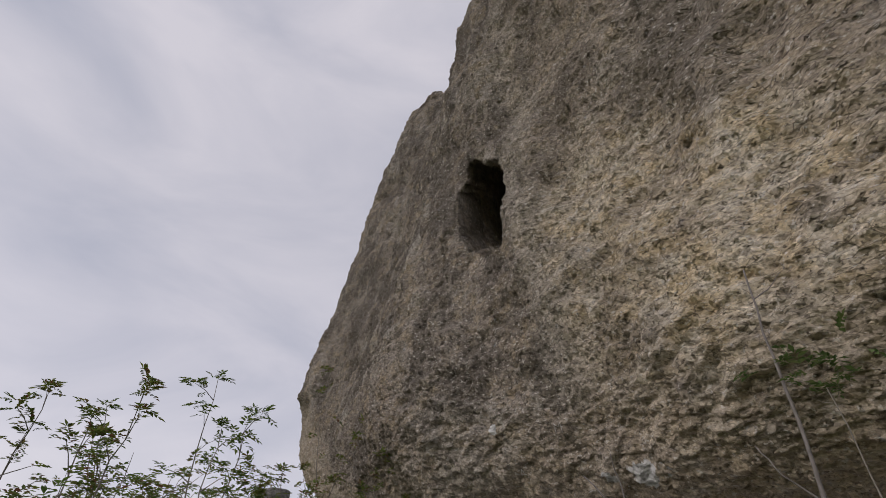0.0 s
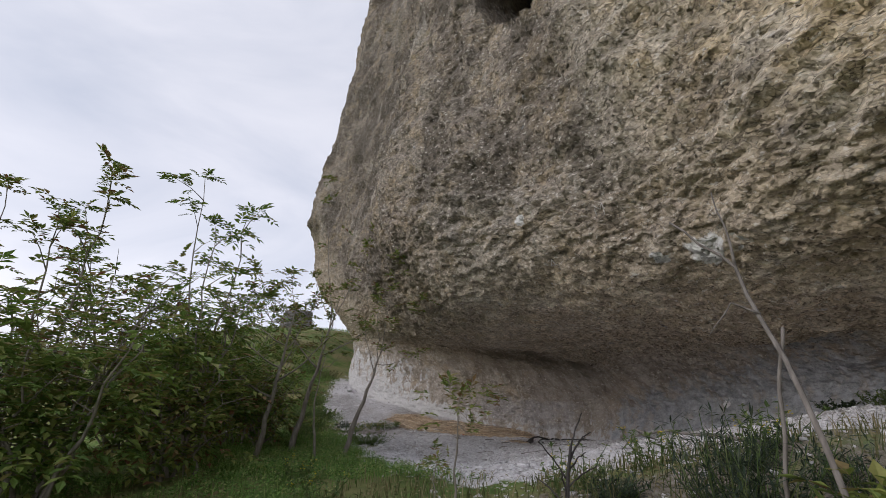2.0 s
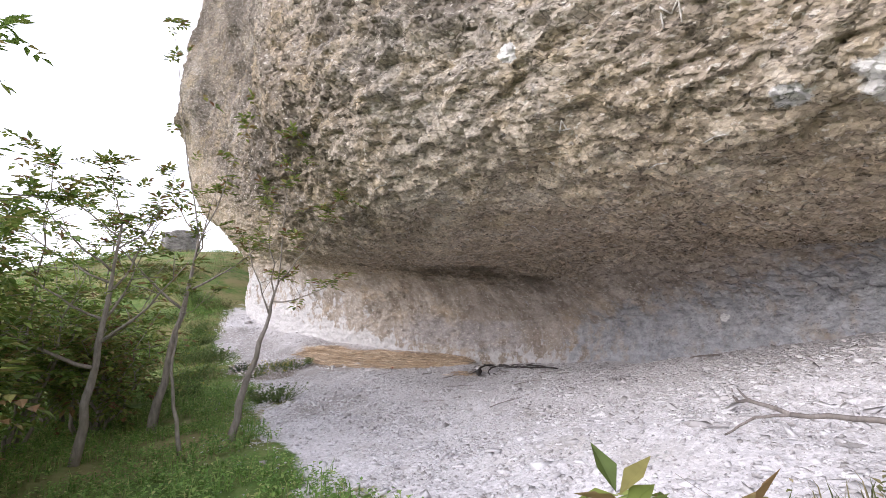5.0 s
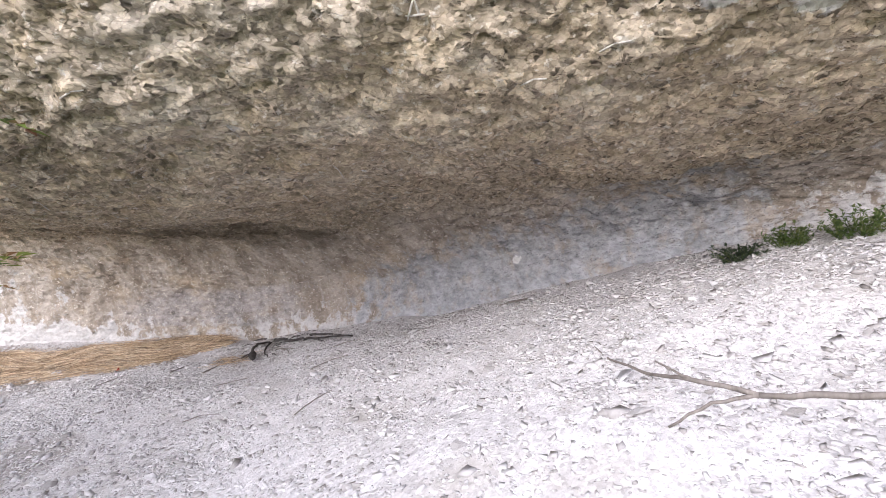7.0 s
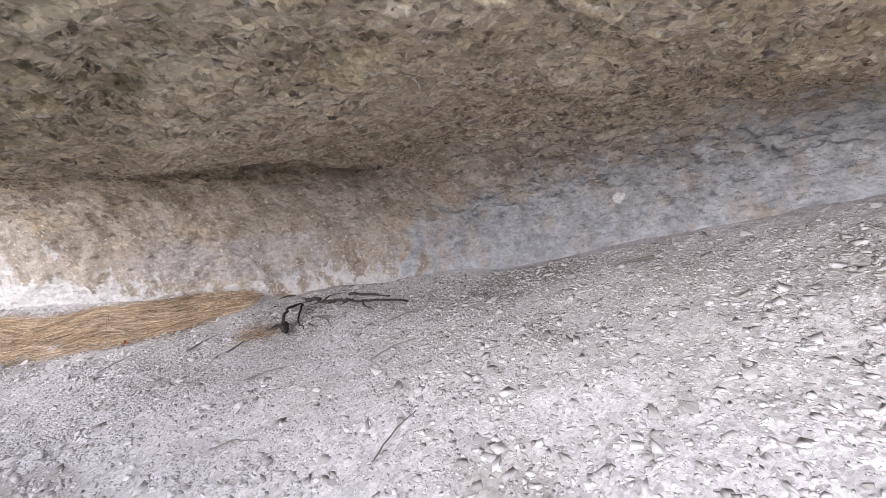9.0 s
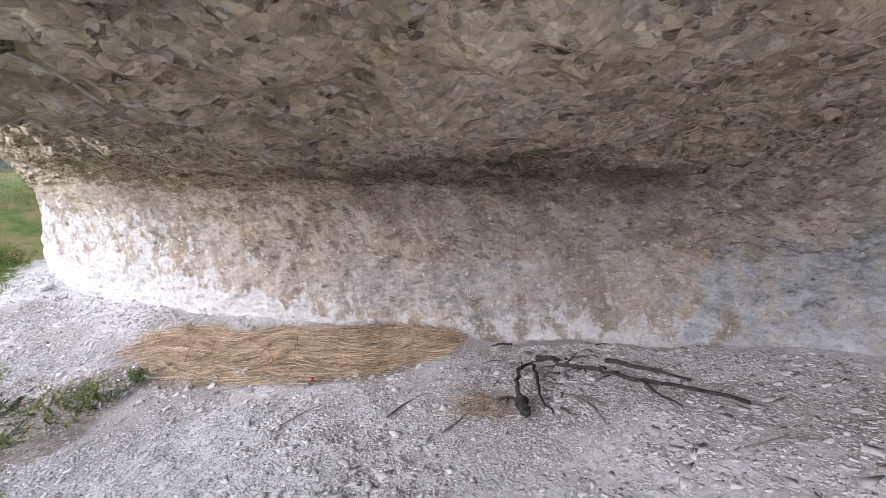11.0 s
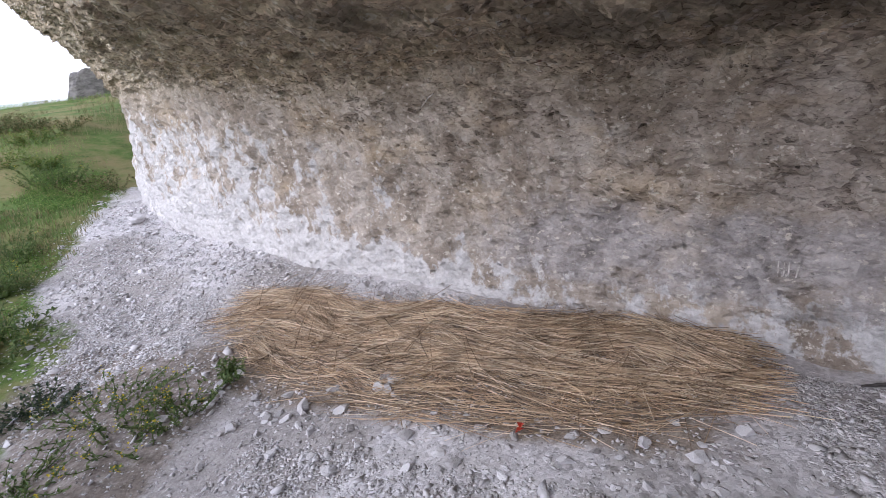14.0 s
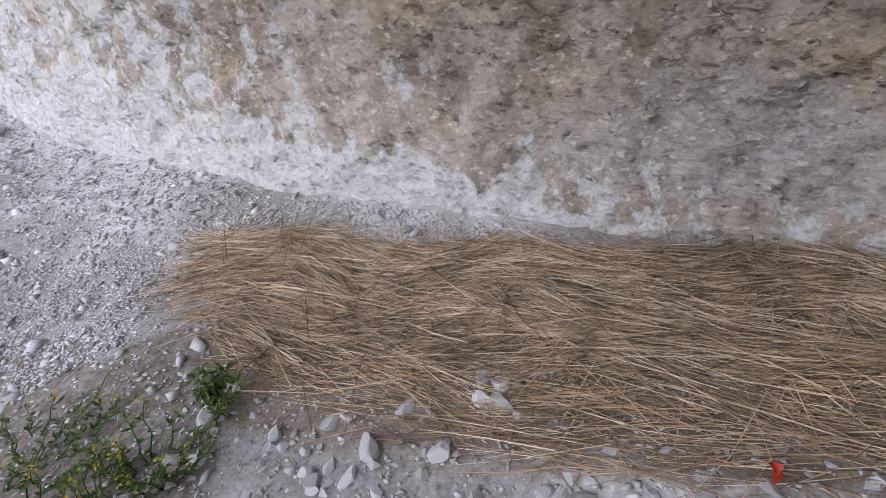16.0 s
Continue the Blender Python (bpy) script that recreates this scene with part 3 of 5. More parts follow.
# soot spots; the widest also paint the deep hollow's ceiling in shade
soot_shade = stain([(0.9, 12.5, 2.7, 1.3), (1.7, 12.0, 2.55, 1.2), (0.5, 11.6, 2.85, 1.1), (0.55, 13.2, 2.72, 0.9), (2.3, 11.3, 2.35, 0.9), (1.3, 11.2, 2.6, 1.0), (-0.6, 13.6, 2.75, 0.6), (1.9, 13.3, 1.0, 0.3)])
blue_a = np.maximum(blue_a, 0.8 * stain([(1.88, 13.36, 1.45, 0.16), (2.1, 13.05, 1.6, 0.12), (0.9, 13.95, 2.2, 0.25), (2.6, 12.2, 1.3, 0.3)]))
cliff = grid_object("cliff", P, rock.m, [("sheltered", sheltered), ("exposed", on_face), ("chalk", chalk_a), ("blue", blue_a), ("damp", damp_a), ("vein", vein_a), ("fresh", fresh_a), ("pale", pale), ("rust", rust), ("soot_shade", soot_shade)])
tagged(cliff, "weathered ochre limestone cliff with a deep undercut hollow", "cliff", kind="structure")


# ---- mesh builder ----
class Builder:
    def __init__(self):
        self.v, self.f = [], []

    def tube(self, pts, radii, sides=6, wobble=0.0, rng=None):
        pts = [Vector(p) for p in pts]
        base = len(self.v)
        ref = Vector((0.31, 0.17, 0.93))
        for i, p in enumerate(pts):
            d = (pts[min(i + 1, len(pts) - 1)] - pts[max(i - 1, 0)]).normalized()
            if abs(d.dot(ref)) > 0.95:
                ref = Vector((0.9, 0.3, 0.1))
            a = d.cross(ref).normalized()
            b = d.cross(a)
            for k in range(sides):
                w = 2 * math.pi * k / sides
                r = radii[i] * (1 + (rng.uniform(-wobble, wobble) if rng else 0))
                self.v.append(p + (a * math.cos(w) + b * math.sin(w)) * r)
        for i in range(len(pts) - 1):
            for k in range(sides):
                q = base + i * sides
                self.f.append((q + k, q + (k + 1) % sides, q + sides + (k + 1) % sides, q + sides + k))
        self.f.append(tuple(base + k for k in range(sides))[::-1])
        self.f.append(tuple(base + (len(pts) - 1) * sides + k for k in range(sides)))

    def leaf(self, at, way, up, length, width, fold=0.25):
        way = way.normalized()
        side = way.cross(up)
        if side.length < 1e-4:
            side = way.cross(Vector((1, 0.2, 0)))
        side.normalize()
        nrm = side.cross(way)
        i = len(self.v)
        mid = at + way * length * 0.45
        lift = nrm * width * fold
        self.v += [at, mid + side * width * 0.5 + lift, at + way * length, mid - side * width * 0.5 + lift, mid]
        self.f += [(i, i + 4, i + 1), (i + 4, i + 2, i + 1), (i, i + 3, i + 4), (i + 4, i + 3, i + 2)]

    def blade(self, at, way, height, width, bend, rng):
        side = Vector((-way.y, way.x, 0)).normalized() * width * 0.5
        i = len(self.v)
        m = at + Vector((0, 0, height * 0.6)) + way * bend * 0.35
        t = at + Vector((0, 0, height * 0.9)) + way * bend
        self.v += [at - side, at + side, m + side * 0.8, m - side * 0.8, t]
        self.f += [(i, i + 1, i + 2, i + 3), (i + 3, i + 2, i + 4)]

    def mesh(self, name, material, shade=True):
        me = bpy.data.meshes.new(name)
        me.from_pydata([tuple(p) for p in self.v], [], self.f)
        me.materials.append(material)
        if shade:
            me.polygons.foreach_set("use_smooth", np.ones(len(me.polygons), dtype=bool))
        return me


def part(name, made, material, parent, label="", shade=True):
    ob = new(name, made.mesh(name, material, shade))
    ob.parent = parent
    if label:
        tagged(ob, label)
    return ob


def thing(name, at, label, category, group=""):
    ob = new(name)
    ob.location = at
    return tagged(ob, label, category, group)


# ---- plant and litter materials ----
def leaf_material(name, stops, rough=0.55):
    m = Mat(name, rough, 0.3)
    c = m.ramp(m.island(), stops)
    c = m.mix(0.35, c, m.ramp(m.noise(60.0, 3), [(0.3, 0.6), (0.7, 1.3)]), "MULTIPLY")
    m.colour(c)
    thin = m.t.nodes.new("ShaderNodeBsdfTranslucent")
    m.link(c, thin.inputs["Color"])
    both = m.t.nodes.new("ShaderNodeMixShader")
    both.inputs[0].default_value = 0.35
    m.link(m.b.outputs[0], both.inputs[1])
    m.link(thin.outputs[0], both.inputs[2])
    m.link(both.outputs[0], m.t.nodes["Material Output"].inputs["Surface"])
    return m.m


LEAF = leaf_material("young_leaf", [(0.0, (0.10, 0.14, 0.04)), (0.4, (0.19, 0.25, 0.06)), (0.65, (0.30, 0.34, 0.09)), (0.82, (0.27, 0.21, 0.09)), (1.0, (0.22, 0.10, 0.06))])
LEAF_DARK = leaf_material("hedge_leaf", [(0.0, (0.10, 0.17, 0.04)), (0.5, (0.18, 0.27, 0.06)), (0.8, (0.26, 0.31, 0.08)), (1.0, (0.32, 0.26, 0.11))])
GRASS = leaf_material("grass_blade", [(0.0, (0.09, 0.18, 0.04)), (0.5, (0.17, 0.31, 0.07)), (0.85, (0.27, 0.38, 0.11)), (1.0, (0.40, 0.39, 0.17))], 0.6)
DRYGRASS = leaf_material("meadow_blade", [(0.0, (0.08, 0.10, 0.035)), (0.4, (0.14, 0.155, 0.06)), (0.7, (0.25, 0.215, 0.11)), (1.0, (0.38, 0.32, 0.19))], 0.7)
HERB = leaf_material("herb_leaf", [(0.0, (0.075, 0.125, 0.04)), (0.6, (0.14, 0.21, 0.065)), (1.0, (0.24, 0.27, 0.11))])
BLUEGREEN = leaf_material("grey_green_needle", [(0.0, (0.035, 0.055, 0.035)), (0.6, (0.06, 0.09, 0.055)), (1.0, (0.11, 0.13, 0.08))])
YELLOW = leaf_material("yellow_petal", [(0.0, (0.55, 0.45, 0.03)), (1.0, (0.7, 0.55, 0.06))])


def bark_material(name, a, b, c):
    m = Mat(name, 0.9, 0.15)
    n = m.noise((30, 30, 8), 6, 0.65)
    m.colour(m.mix(m.ramp(m.noise(7.0), [(0.4, 0.0), (0.7, 0.6)]), m.ramp(n, [(0.3, a), (0.65, b)]), c))
    m.bump(m.noise((60, 60, 18), 6, 0.7), 0.6, 0.006)
    return m.m


BARK = bark_material("sapling_bark", (0.15, 0.13, 0.11), (0.34, 0.305, 0.265), (0.22, 0.195, 0.15))
DEADWOOD = bark_material("bleached_dead_wood", (0.13, 0.115, 0.105), (0.30, 0.27, 0.25), (0.20, 0.175, 0.155))
CHARRED = bark_material("charred_wood", (0.018, 0.016, 0.016), (0.07, 0.062, 0.06), (0.13, 0.12, 0.115))

straw_m = Mat("dry_straw", 0.6, 0.35)
straw_m.colour(straw_m.mix(0.75, straw_m.ramp(straw_m.island(), [(0.0, (0.09, 0.06, 0.04)), (0.3, (0.29, 0.20, 0.125)), (0.7, (0.53, 0.385, 0.245)), (1.0, (0.82, 0.70, 0.53))]), straw_m.ramp(straw_m.noise(4.5, 5, 0.65), [(0.36, 0.62), (0.5, 1.08), (0.66, 1.35)]), "MULTIPLY"))
STRAW = straw_m.m


def stone_material(name, per_island):
    m = Mat(name, 0.92, 0.15)
    r = m.island() if per_island else m.random()
    c = m.ramp(r, [(0.0, (0.38, 0.36, 0.35)), (0.25, (0.54, 0.52, 0.525)), (0.7, (0.65, 0.635, 0.645)), (1.0, (0.79, 0.775, 0.785))])
    c = m.mix(0.5, c, m.ramp(m.noise(30.0, 5, 0.7), [(0.3, 0.7), (0.7, 1.15)]), "MULTIPLY")
    m.colour(c)
    m.bump(m.noise(70.0, 5, 0.7), 0.5, 0.006)
    return m.m


CHIP = stone_material("chalk_chips", True)
STONE = stone_material("chalk_stone", False)


# ---- saplings ----
def compound(b, at, way, size, rng, pairs=4):
    """A drooping leaf of several leaflets."""
    way = way.normalized()
    side = way.cross(Vector((0, 0, 1)))
    if side.length < 0.05:
        side = Vector((1, 0, 0))
    side.normalize()
    for k in range(pairs):
        f = (k + 0.6) / pairs
        p = at + way * size * f + Vector((0, 0, -0.35 * size * f * f))
        for s in (-1, 1):
            d = way * 0.55 + side * s + Vector((0, 0, rng.uniform(-0.55, 0.1)))
            b.leaf(p, d, Vector((rng.uniform(-.3, .3), rng.uniform(-.3, .3), 1)), size * rng.uniform(0.4, 0.62), size * rng.uniform(0.19, 0.3))
    b.leaf(at + way * size + Vector((0, 0, -0.35 * size)), way + Vector((0, 0, -0.4)), Vector((0, 0, 1)), size * 0.5, size * 0.24)


def curve(a, b, sag, n, rng, jitter):
    a, b = Vector(a), Vector(b)
    out = []
    for i in range(n + 1):
        f = i / n
        p = a.lerp(b, f) + Vector((0, 0, sag * 4 * f * (1 - f)))
        if 0 < i < n:
            p += Vector((rng.uniform(-1, 1), rng.uniform(-1, 1), rng.uniform(-.5, .5))) * jitter
        out.append(p)
    return out


def tuft(b, at, way, count, size, rng):
    for _ in range(count):
        d = way.normalized() * 0.7 + Vector((rng.gauss(0, 0.7), rng.gauss(0, 0.7), rng.gauss(0.15, 0.5)))
        compound(b, at + Vector((rng.gauss(0, .03), rng.gauss(0, .03), rng.gauss(0, .03))), d, size * rng.uniform(0.6, 1.2), rng, rng.choice((3, 4, 5)))


def sapling(label, at, stem, limbs, girth, leaf, seed, material, group=""):
    """stem: offsets from the foot. limbs: (share of the stem, offset of the tip from the foot, tufts)."""
    rng = random.Random(seed)
    foot = Vector((at[0], at[1], gz(*at) - 0.03))
    tree = thing("sapling", foot, label, "tree", group)
    pts = []
    for i in range(len(stem) - 1):
        pts += curve(stem[i], stem[i + 1], 0, 4, rng, 0.018)[:4]
    pts.append(Vector(stem[-1]))
    radii = [girth * (1 - 0.8 * i / (len(pts) - 1)) for i in range(len(pts))]
    t = Builder()
    t.tube(pts, radii, 7, 0.12, rng)
    part("trunk", t, BARK, tree)
    crown = Builder()
    for f, tip, tufts in limbs:
        k = f * (len(pts) - 1)
        i = min(int(k), len(pts) - 2)
        root = pts[i].lerp(pts[i + 1], k - i)
        r0 = radii[i] * 0.62
        line = curve(root, tip, -0.06, 6, rng, 0.025)
        lb = Builder()
        lb.tube(line, [r0 * (1 - 0.75 * j / 6) for j in range(7)], 5, 0.1, rng)
        # side twigs
        for j in range(2, 6):
            d = Vector((rng.gauss(0, 1), rng.gauss(0, 1), rng.uniform(0.1, 1))).normalized()
            e = line[j] + d * rng.uniform(0.12, 0.3)
            lb.tube([line[j], line[j].lerp(e, 0.5) + Vector((0, 0, .015)), e], [r0 * 0.35, r0 * 0.28, r0 * 0.15], 4)
            if tufts > 1:
                tuft(crown, e, d, max(1, tufts // 2), leaf, rng)
        part("limb", lb, BARK, tree)
        tuft(crown, line[-1], line[-1] - line[-2], tufts + 2, leaf, rng)
        tuft(crown, line[-2], line[-1] - line[-2], tufts, leaf, rng)
    tuft(crown, pts[-1], pts[-1] - pts[-2], 5, leaf, rng)
    part("crown", crown, material, tree, shade=False)
    return tree


SAP = "slim sapling with sparse drooping compound leaves on grass"
sapling("slim forked sapling with few leaves at the scree's edge", (-1.66, 8.5), [(0, 0, 0), (0.1, 0, 0.5), (0.3, 0, 1.1), (0.42, 0, 1.55)],
        [(0.75, (0.1, 0.05, 2.0), 2), (0.97, (0.55, -0.1, 2.95), 4), (1.0, (1.0, -0.1, 2.35), 4), (0.85, (0.95, 0.1, 1.55), 3), (0.9, (0.25, 0.3, 2.5), 2)], 0.042, 0.17, 3, LEAF, "saplings along the path")
sapling("tall leaning sapling with a thin whip above its fork", (-2.88, 9.72), [(0, 0, 0), (0.15, 0, 0.8), (0.33, 0, 1.6), (0.45, 0, 2.35)],
        [(0.98, (0.05, 0, 3.1), 1), (1.0, (0.0, 0.1, 5.2), 3), (0.9, (1.15, -0.2, 4.0), 5), (0.7, (1.1, 0.1, 2.2), 3), (0.8, (0.5, 0.4, 3.0), 4), (0.6, (-0.5, -0.2, 2.4), 4)], 0.055, 0.19, 4, LEAF, "saplings along the path")
sapling(SAP, (-2.85, 8.2), [(0, 0, 0), (0.1, 0, 0.7), (0.2, 0, 1.4), (0.28, 0, 2.1)],
        [(0.5, (0.9, -0.1, 1.75), 3), (0.6, (-0.7, 0.2, 1.8), 4), (0.7, (0.45, 0.3, 2.2), 4), (0.8, (-0.3, -0.3, 2.4), 4), (1.0, (0.1, 0.1, 2.7), 4), (0.9, (0.6, 0.2, 2.4), 3), (0.4, (-0.6, -0.2, 1.3), 4), (0.75, (-0.9, 0.3, 2.3), 4), (0.6, (0.2, 0.6, 1.9), 4), (0.95, (-0.5, 0.0, 2.8), 4)], 0.045, 0.18, 5, LEAF, "saplings along the path")

sapling("thin bare-stemmed sapling with a few leaves at its top", (-2.0, 8.23), [(0, 0, 0), (-0.08, 0, 0.45), (-0.1, 0, 0.9), (-0.02, 0.02, 1.45)],
        [(0.9, (0.25, 0, 1.5), 1), (0.98, (-0.15, 0.1, 1.7), 1)], 0.022, 0.13, 8, LEAF, "saplings along the path")

# ---- the thicket of shrubs ----
def shrub(label, at, height, spread_r, stems, leaves, seed, whips, group="thicket shrubs"):
    rng = random.Random(seed)
    foot = Vector((at[0], at[1], gz(*at) - 0.05))
    bush = thing("shrub", foot, label, "shrub", group)
    crown = Builder()
    for s in range(stems):
        a = rng.uniform(0, 2 * math.pi)
        r = spread_r * math.sqrt(rng.uniform(0.05, 1))
        h = height * rng.uniform(0.55, 1.0)
        tip = Vector((math.cos(a) * r, math.sin(a) * r, h))
        line = curve((math.cos(a) * 0.12, math.sin(a) * 0.12, 0), tip, 0.0, 7, rng, 0.06)
        st_b = Builder()
        st_b.tube(line, [0.022 * (1 - 0.8 * j / 7) for j in range(8)], 5)
        for j in range(3, 8):
            for _ in range(max(4, leaves - 2)):
                d = Vector((rng.gauss(0, 1), rng.gauss(0, 1), rng.gauss(0.1, 0.6))).normalized()
                e = line[j] + d * rng.uniform(0.08, 0.42)
                compound(crown, e, d, rng.uniform(0.14, 0.24), rng, 4)
            d = Vector((rng.gauss(0, 1), rng.gauss(0, 1), rng.uniform(0, 1))).normalized()
            st_b.tube([line[j], line[j] + d * 0.32], [0.007, 0.003], 4)
        part("stem", st_b, BARK, bush)
    for tip in whips:
        line = curve((tip[0] * 0.4, tip[1] * 0.4, height * 0.35), tip, 0.0, 8, rng, 0.05)
        wb = Builder()
        wb.tube(line, [0.016 * (1 - 0.75 * j / 8) for j in range(9)], 5)
        for j in (4, 5, 6, 7):
            d = Vector((rng.gauss(0, 1), rng.gauss(0, 1), rng.uniform(0.5, 1.4))).normalized()
            e = line[j] + d * rng.uniform(0.25, 0.5)
            wb.tube([line[j], line[j].lerp(e, .5) + Vector((0, 0, .03)), e], [0.007, 0.005, 0.003], 4)
            tuft(crown, e, d, 5, 0.18, rng)
            tuft(crown, line[j].lerp(e, .6), d, 3, 0.15, rng)
        tuft(crown, line[-1], Vector((0, 0, 1)), 6, 0.17, rng)
        part("whip", wb, BARK, bush)
    part("crown", crown, LEAF_DARK if seed % 2 else LEAF, bush, shade=False)
    return bush


DENSE = "dense dark green shrub in the thicket beside the path"
TALL = "leafy shrub with tall thin whips above the thicket"
shrub(DENSE, (-3.0, 4.6), 1.7, 0.7, 9, 9, 21, [])
shrub(TALL, (-3.9, 5.6), 2.2, 0.9, 10, 9, 22, [(0.1, 0.0, 3.0), (-0.5, 0.1, 2.75)])
shrub(TALL, (-3.3, 7.0), 2.1, 0.9, 11, 9, 23, [(-0.4, 0.05, 3.75), (0.3, 0.1, 3.2), (0.1, -0.3, 2.9)])
shrub(DENSE, (-4.6, 4.4), 2.2, 0.9, 9, 9, 24, [])
shrub(TALL, (-4.4, 7.6), 2.5, 1.0, 11, 9, 25, [(-0.7, -0.8, 3.2), (-1.0, -0.4, 2.9)])
shrub(DENSE, (-5.4, 6.0), 2.5, 1.0, 9, 8, 26, [(0.0, 0.0, 3.2)])
shrub(DENSE, (-3.9, 8.9), 2.0, 0.9, 10, 9, 27, [(0.3, 0.0, 3.0)])
shrub(DENSE, (-5.0, 9.4), 2.3, 1.0, 9, 8, 28, [])
shrub(DENSE, (-4.0, 3.1), 1.8, 0.8, 8, 8, 29, [(0.0, 0.2, 2.4)])
shrub(DENSE, (-6.2, 7.8), 2.6, 1.1, 9, 8, 30, [])
shrub(DENSE, (-5.9, 3.6), 2.3, 1.0, 8, 8, 31, [])
shrub(DENSE, (-2.7, 6.0), 1.2, 0.55, 7, 8, 32, [])
shrub(DENSE, (-4.4, 10.7), 1.6, 0.9, 10, 9, 33, [])
shrub(DENSE, (-5.4, 12.2), 1.7, 1.0, 9, 8, 34, [])
shrub(DENSE, (-6.6, 10.6), 2.0, 1.1, 9, 8, 35, [])
shrub(DENSE, (-3.6, 9.9), 1.5, 0.6, 9, 9, 36, [])
shrub(TALL, (-4.5, 11.6), 2.6, 0.9, 11, 10, 37, [(0.2, 0.0, 3.3)])


# ---- herbs, tufts and grass ----
def herb(name, label, at, radius, height, count, seed, material, flowers=0, narrow=0.5, category="plant", leaf=0.042):
    rng = random.Random(seed)
    foot = Vector((at[0], at[1], gz(at[0], at[1]) if len(at) < 3 else at[2]))
    plant = thing(name, foot, label, category)
    lv, stem_b, fl = Builder(), Builder(), Builder()
    for s in range(count):
        a, r = rng.uniform(0, 2 * math.pi), radius * math.sqrt(rng.random())
        h = height * rng.uniform(0.45, 1.0)
        p0 = Vector((math.cos(a) * r * 0.6, math.sin(a) * r * 0.6, 0))
        dz = (gz(foot.x + p0.x, foot.y + p0.y) - foot.z) if len(at) < 3 else 0
        p0.z = dz - 0.01
        p1 = p0 + Vector((math.cos(a) * r * 0.5 + rng.gauss(0, .04), math.sin(a) * r * 0.5 + rng.gauss(0, .04), h))
        line = curve(p0, p1, 0, 4, rng, 0.015)
        stem_b.tube(line, [0.004, 0.0035, 0.003, 0.0025, 0.002], 3)
        for j in range(5):
            for _ in range(5):
                d = Vector((rng.gauss(0, 1), rng.gauss(0, 1), rng.gauss(0.3, 0.5)))
                L = leaf * rng.uniform(0.5, 1.2)
                lv.leaf(line[j], d, Vector((0, 0, 1)), L, L * narrow)
        if s < flowers:
            for _ in range(7):
                q = line[-1] + Vector((rng.gauss(0, .015), rng.gauss(0, .015), rng.gauss(0, .02)))
                fl.leaf(q, Vector((rng.gauss(0, 1), rng.gauss(0, 1), 0.6)), Vector((0, 0, 1)), 0.016, 0.014)
    tagged(part("stem_bunch", stem_b, HERB, plant), kind="stuff")
    tagged(part("foliage", lv, material, plant, shade=False), kind="stuff")
    if flowers:
        tagged(part("bloom", fl, YELLOW, plant, "small yellow flower heads", shade=False), kind="stuff")
    return plant


herb("weed_patch", "low green weed with small yellow flowers on scree", (-1.95, 14.02), 0.28, 0.18, 32, 41, HERB, 10, leaf=0.034)
herb("weed_patch", "dusty grey-green weed clump on brown earth", (-2.5, 14.25), 0.45, 0.13, 48, 42, HERB, 16, leaf=0.03)
herb("weed_patch", "dusty grey-green weed clump on brown earth", (-2.65, 13.5), 0.35, 0.12, 40, 43, HERB, 6, leaf=0.03)
herb("weed_patch", "sprawling green weed with yellow flowers on earth", (-2.15, 13.8), 0.35, 0.17, 20, 241, HERB, 14, leaf=0.032)
herb("weed_patch", "bluish low weed on bare brown earth", (-3.1, 14.5), 0.3, 0.14, 40, 242, BLUEGREEN, leaf=0.04)
herb("weed_patch", "small weed beside a pale stone", (-1.7, 14.36), 0.1, 0.13, 16, 44, HERB)
herb("weed_patch", "green weed at the scree's edge", (-1.75, 10.9), 0.4, 0.2, 70, 45, HERB)
herb("wall_plant", "dark leafy plant at the foot of the rock wall", (4.2, 5.75), 0.2, 0.2, 36, 46, HERB)
herb("wall_plant", "dark leafy plant at the foot of the rock wall", (4.15, 6.15), 0.17, 0.15, 30, 47, HERB)
herb("wall_plant", "grey-green tuft at the foot of the rock wall", (3.9, 6.45), 0.14, 0.12, 26, 48, BLUEGREEN)
herb("wormwood_clump", "grey-green feathery clump below a dead stem", (1.4, 3.7), 0.34, 0.5, 90, 49, BLUEGREEN, 0, 0.14, leaf=0.08)
herb("broad_leaf_plant", "broad-leaved green plant on the bank", (1.5, 2.95), 0.3, 0.42, 40, 50, LEAF, 0, 0.5, leaf=0.1)
sapling("young lobed-leaf seedling on the grassy bank", (0.0, 3.95), [(0, 0, 0), (0.0, 0.02, 0.4), (0.02, 0.02, 0.8)],
        [(0.95, (0.16, 0, 0.85), 2), (0.9, (-0.06, 0.05, 0.8), 1), (0.7, (0.05, 0.1, 0.75), 2), (0.8, (0.12, -0.08, 0.7), 1)], 0.009, 0.10, 51, LEAF)
sapling("short leafy seedling on the grassy bank", (-0.1, 3.85), [(0, 0, 0), (0.0, 0.02, 0.25), (0.01, 0.02, 0.5)],
        [(0.95, (0.06, 0, 0.52), 1), (0.9, (-0.03, 0.05, 0.5), 1)], 0.008, 0.07, 52, LEAF)
herb("dead_weed", "dry dark weed stalk on the bank", (0.55, 3.7), 0.1, 0.55, 6, 53, DRYGRASS, 0, 0.3)
for k, (hx, hy) in enumerate(((0.5, 3.3), (0.95, 3.0), (1.9, 4.3), (-1.0, 4.9), (-1.4, 5.8), (1.3, 4.6), (2.4, 3.3), (2.9, 3.9), (2.1, 3.0), (3.3, 3.2), (2.6, 2.6), (0.7, 4.4))):
    herb("bank_weed", "wild weed with yellow flowers among bank grass", (hx, hy), 0.22, 0.28, 16, 60 + k, HERB, 5)


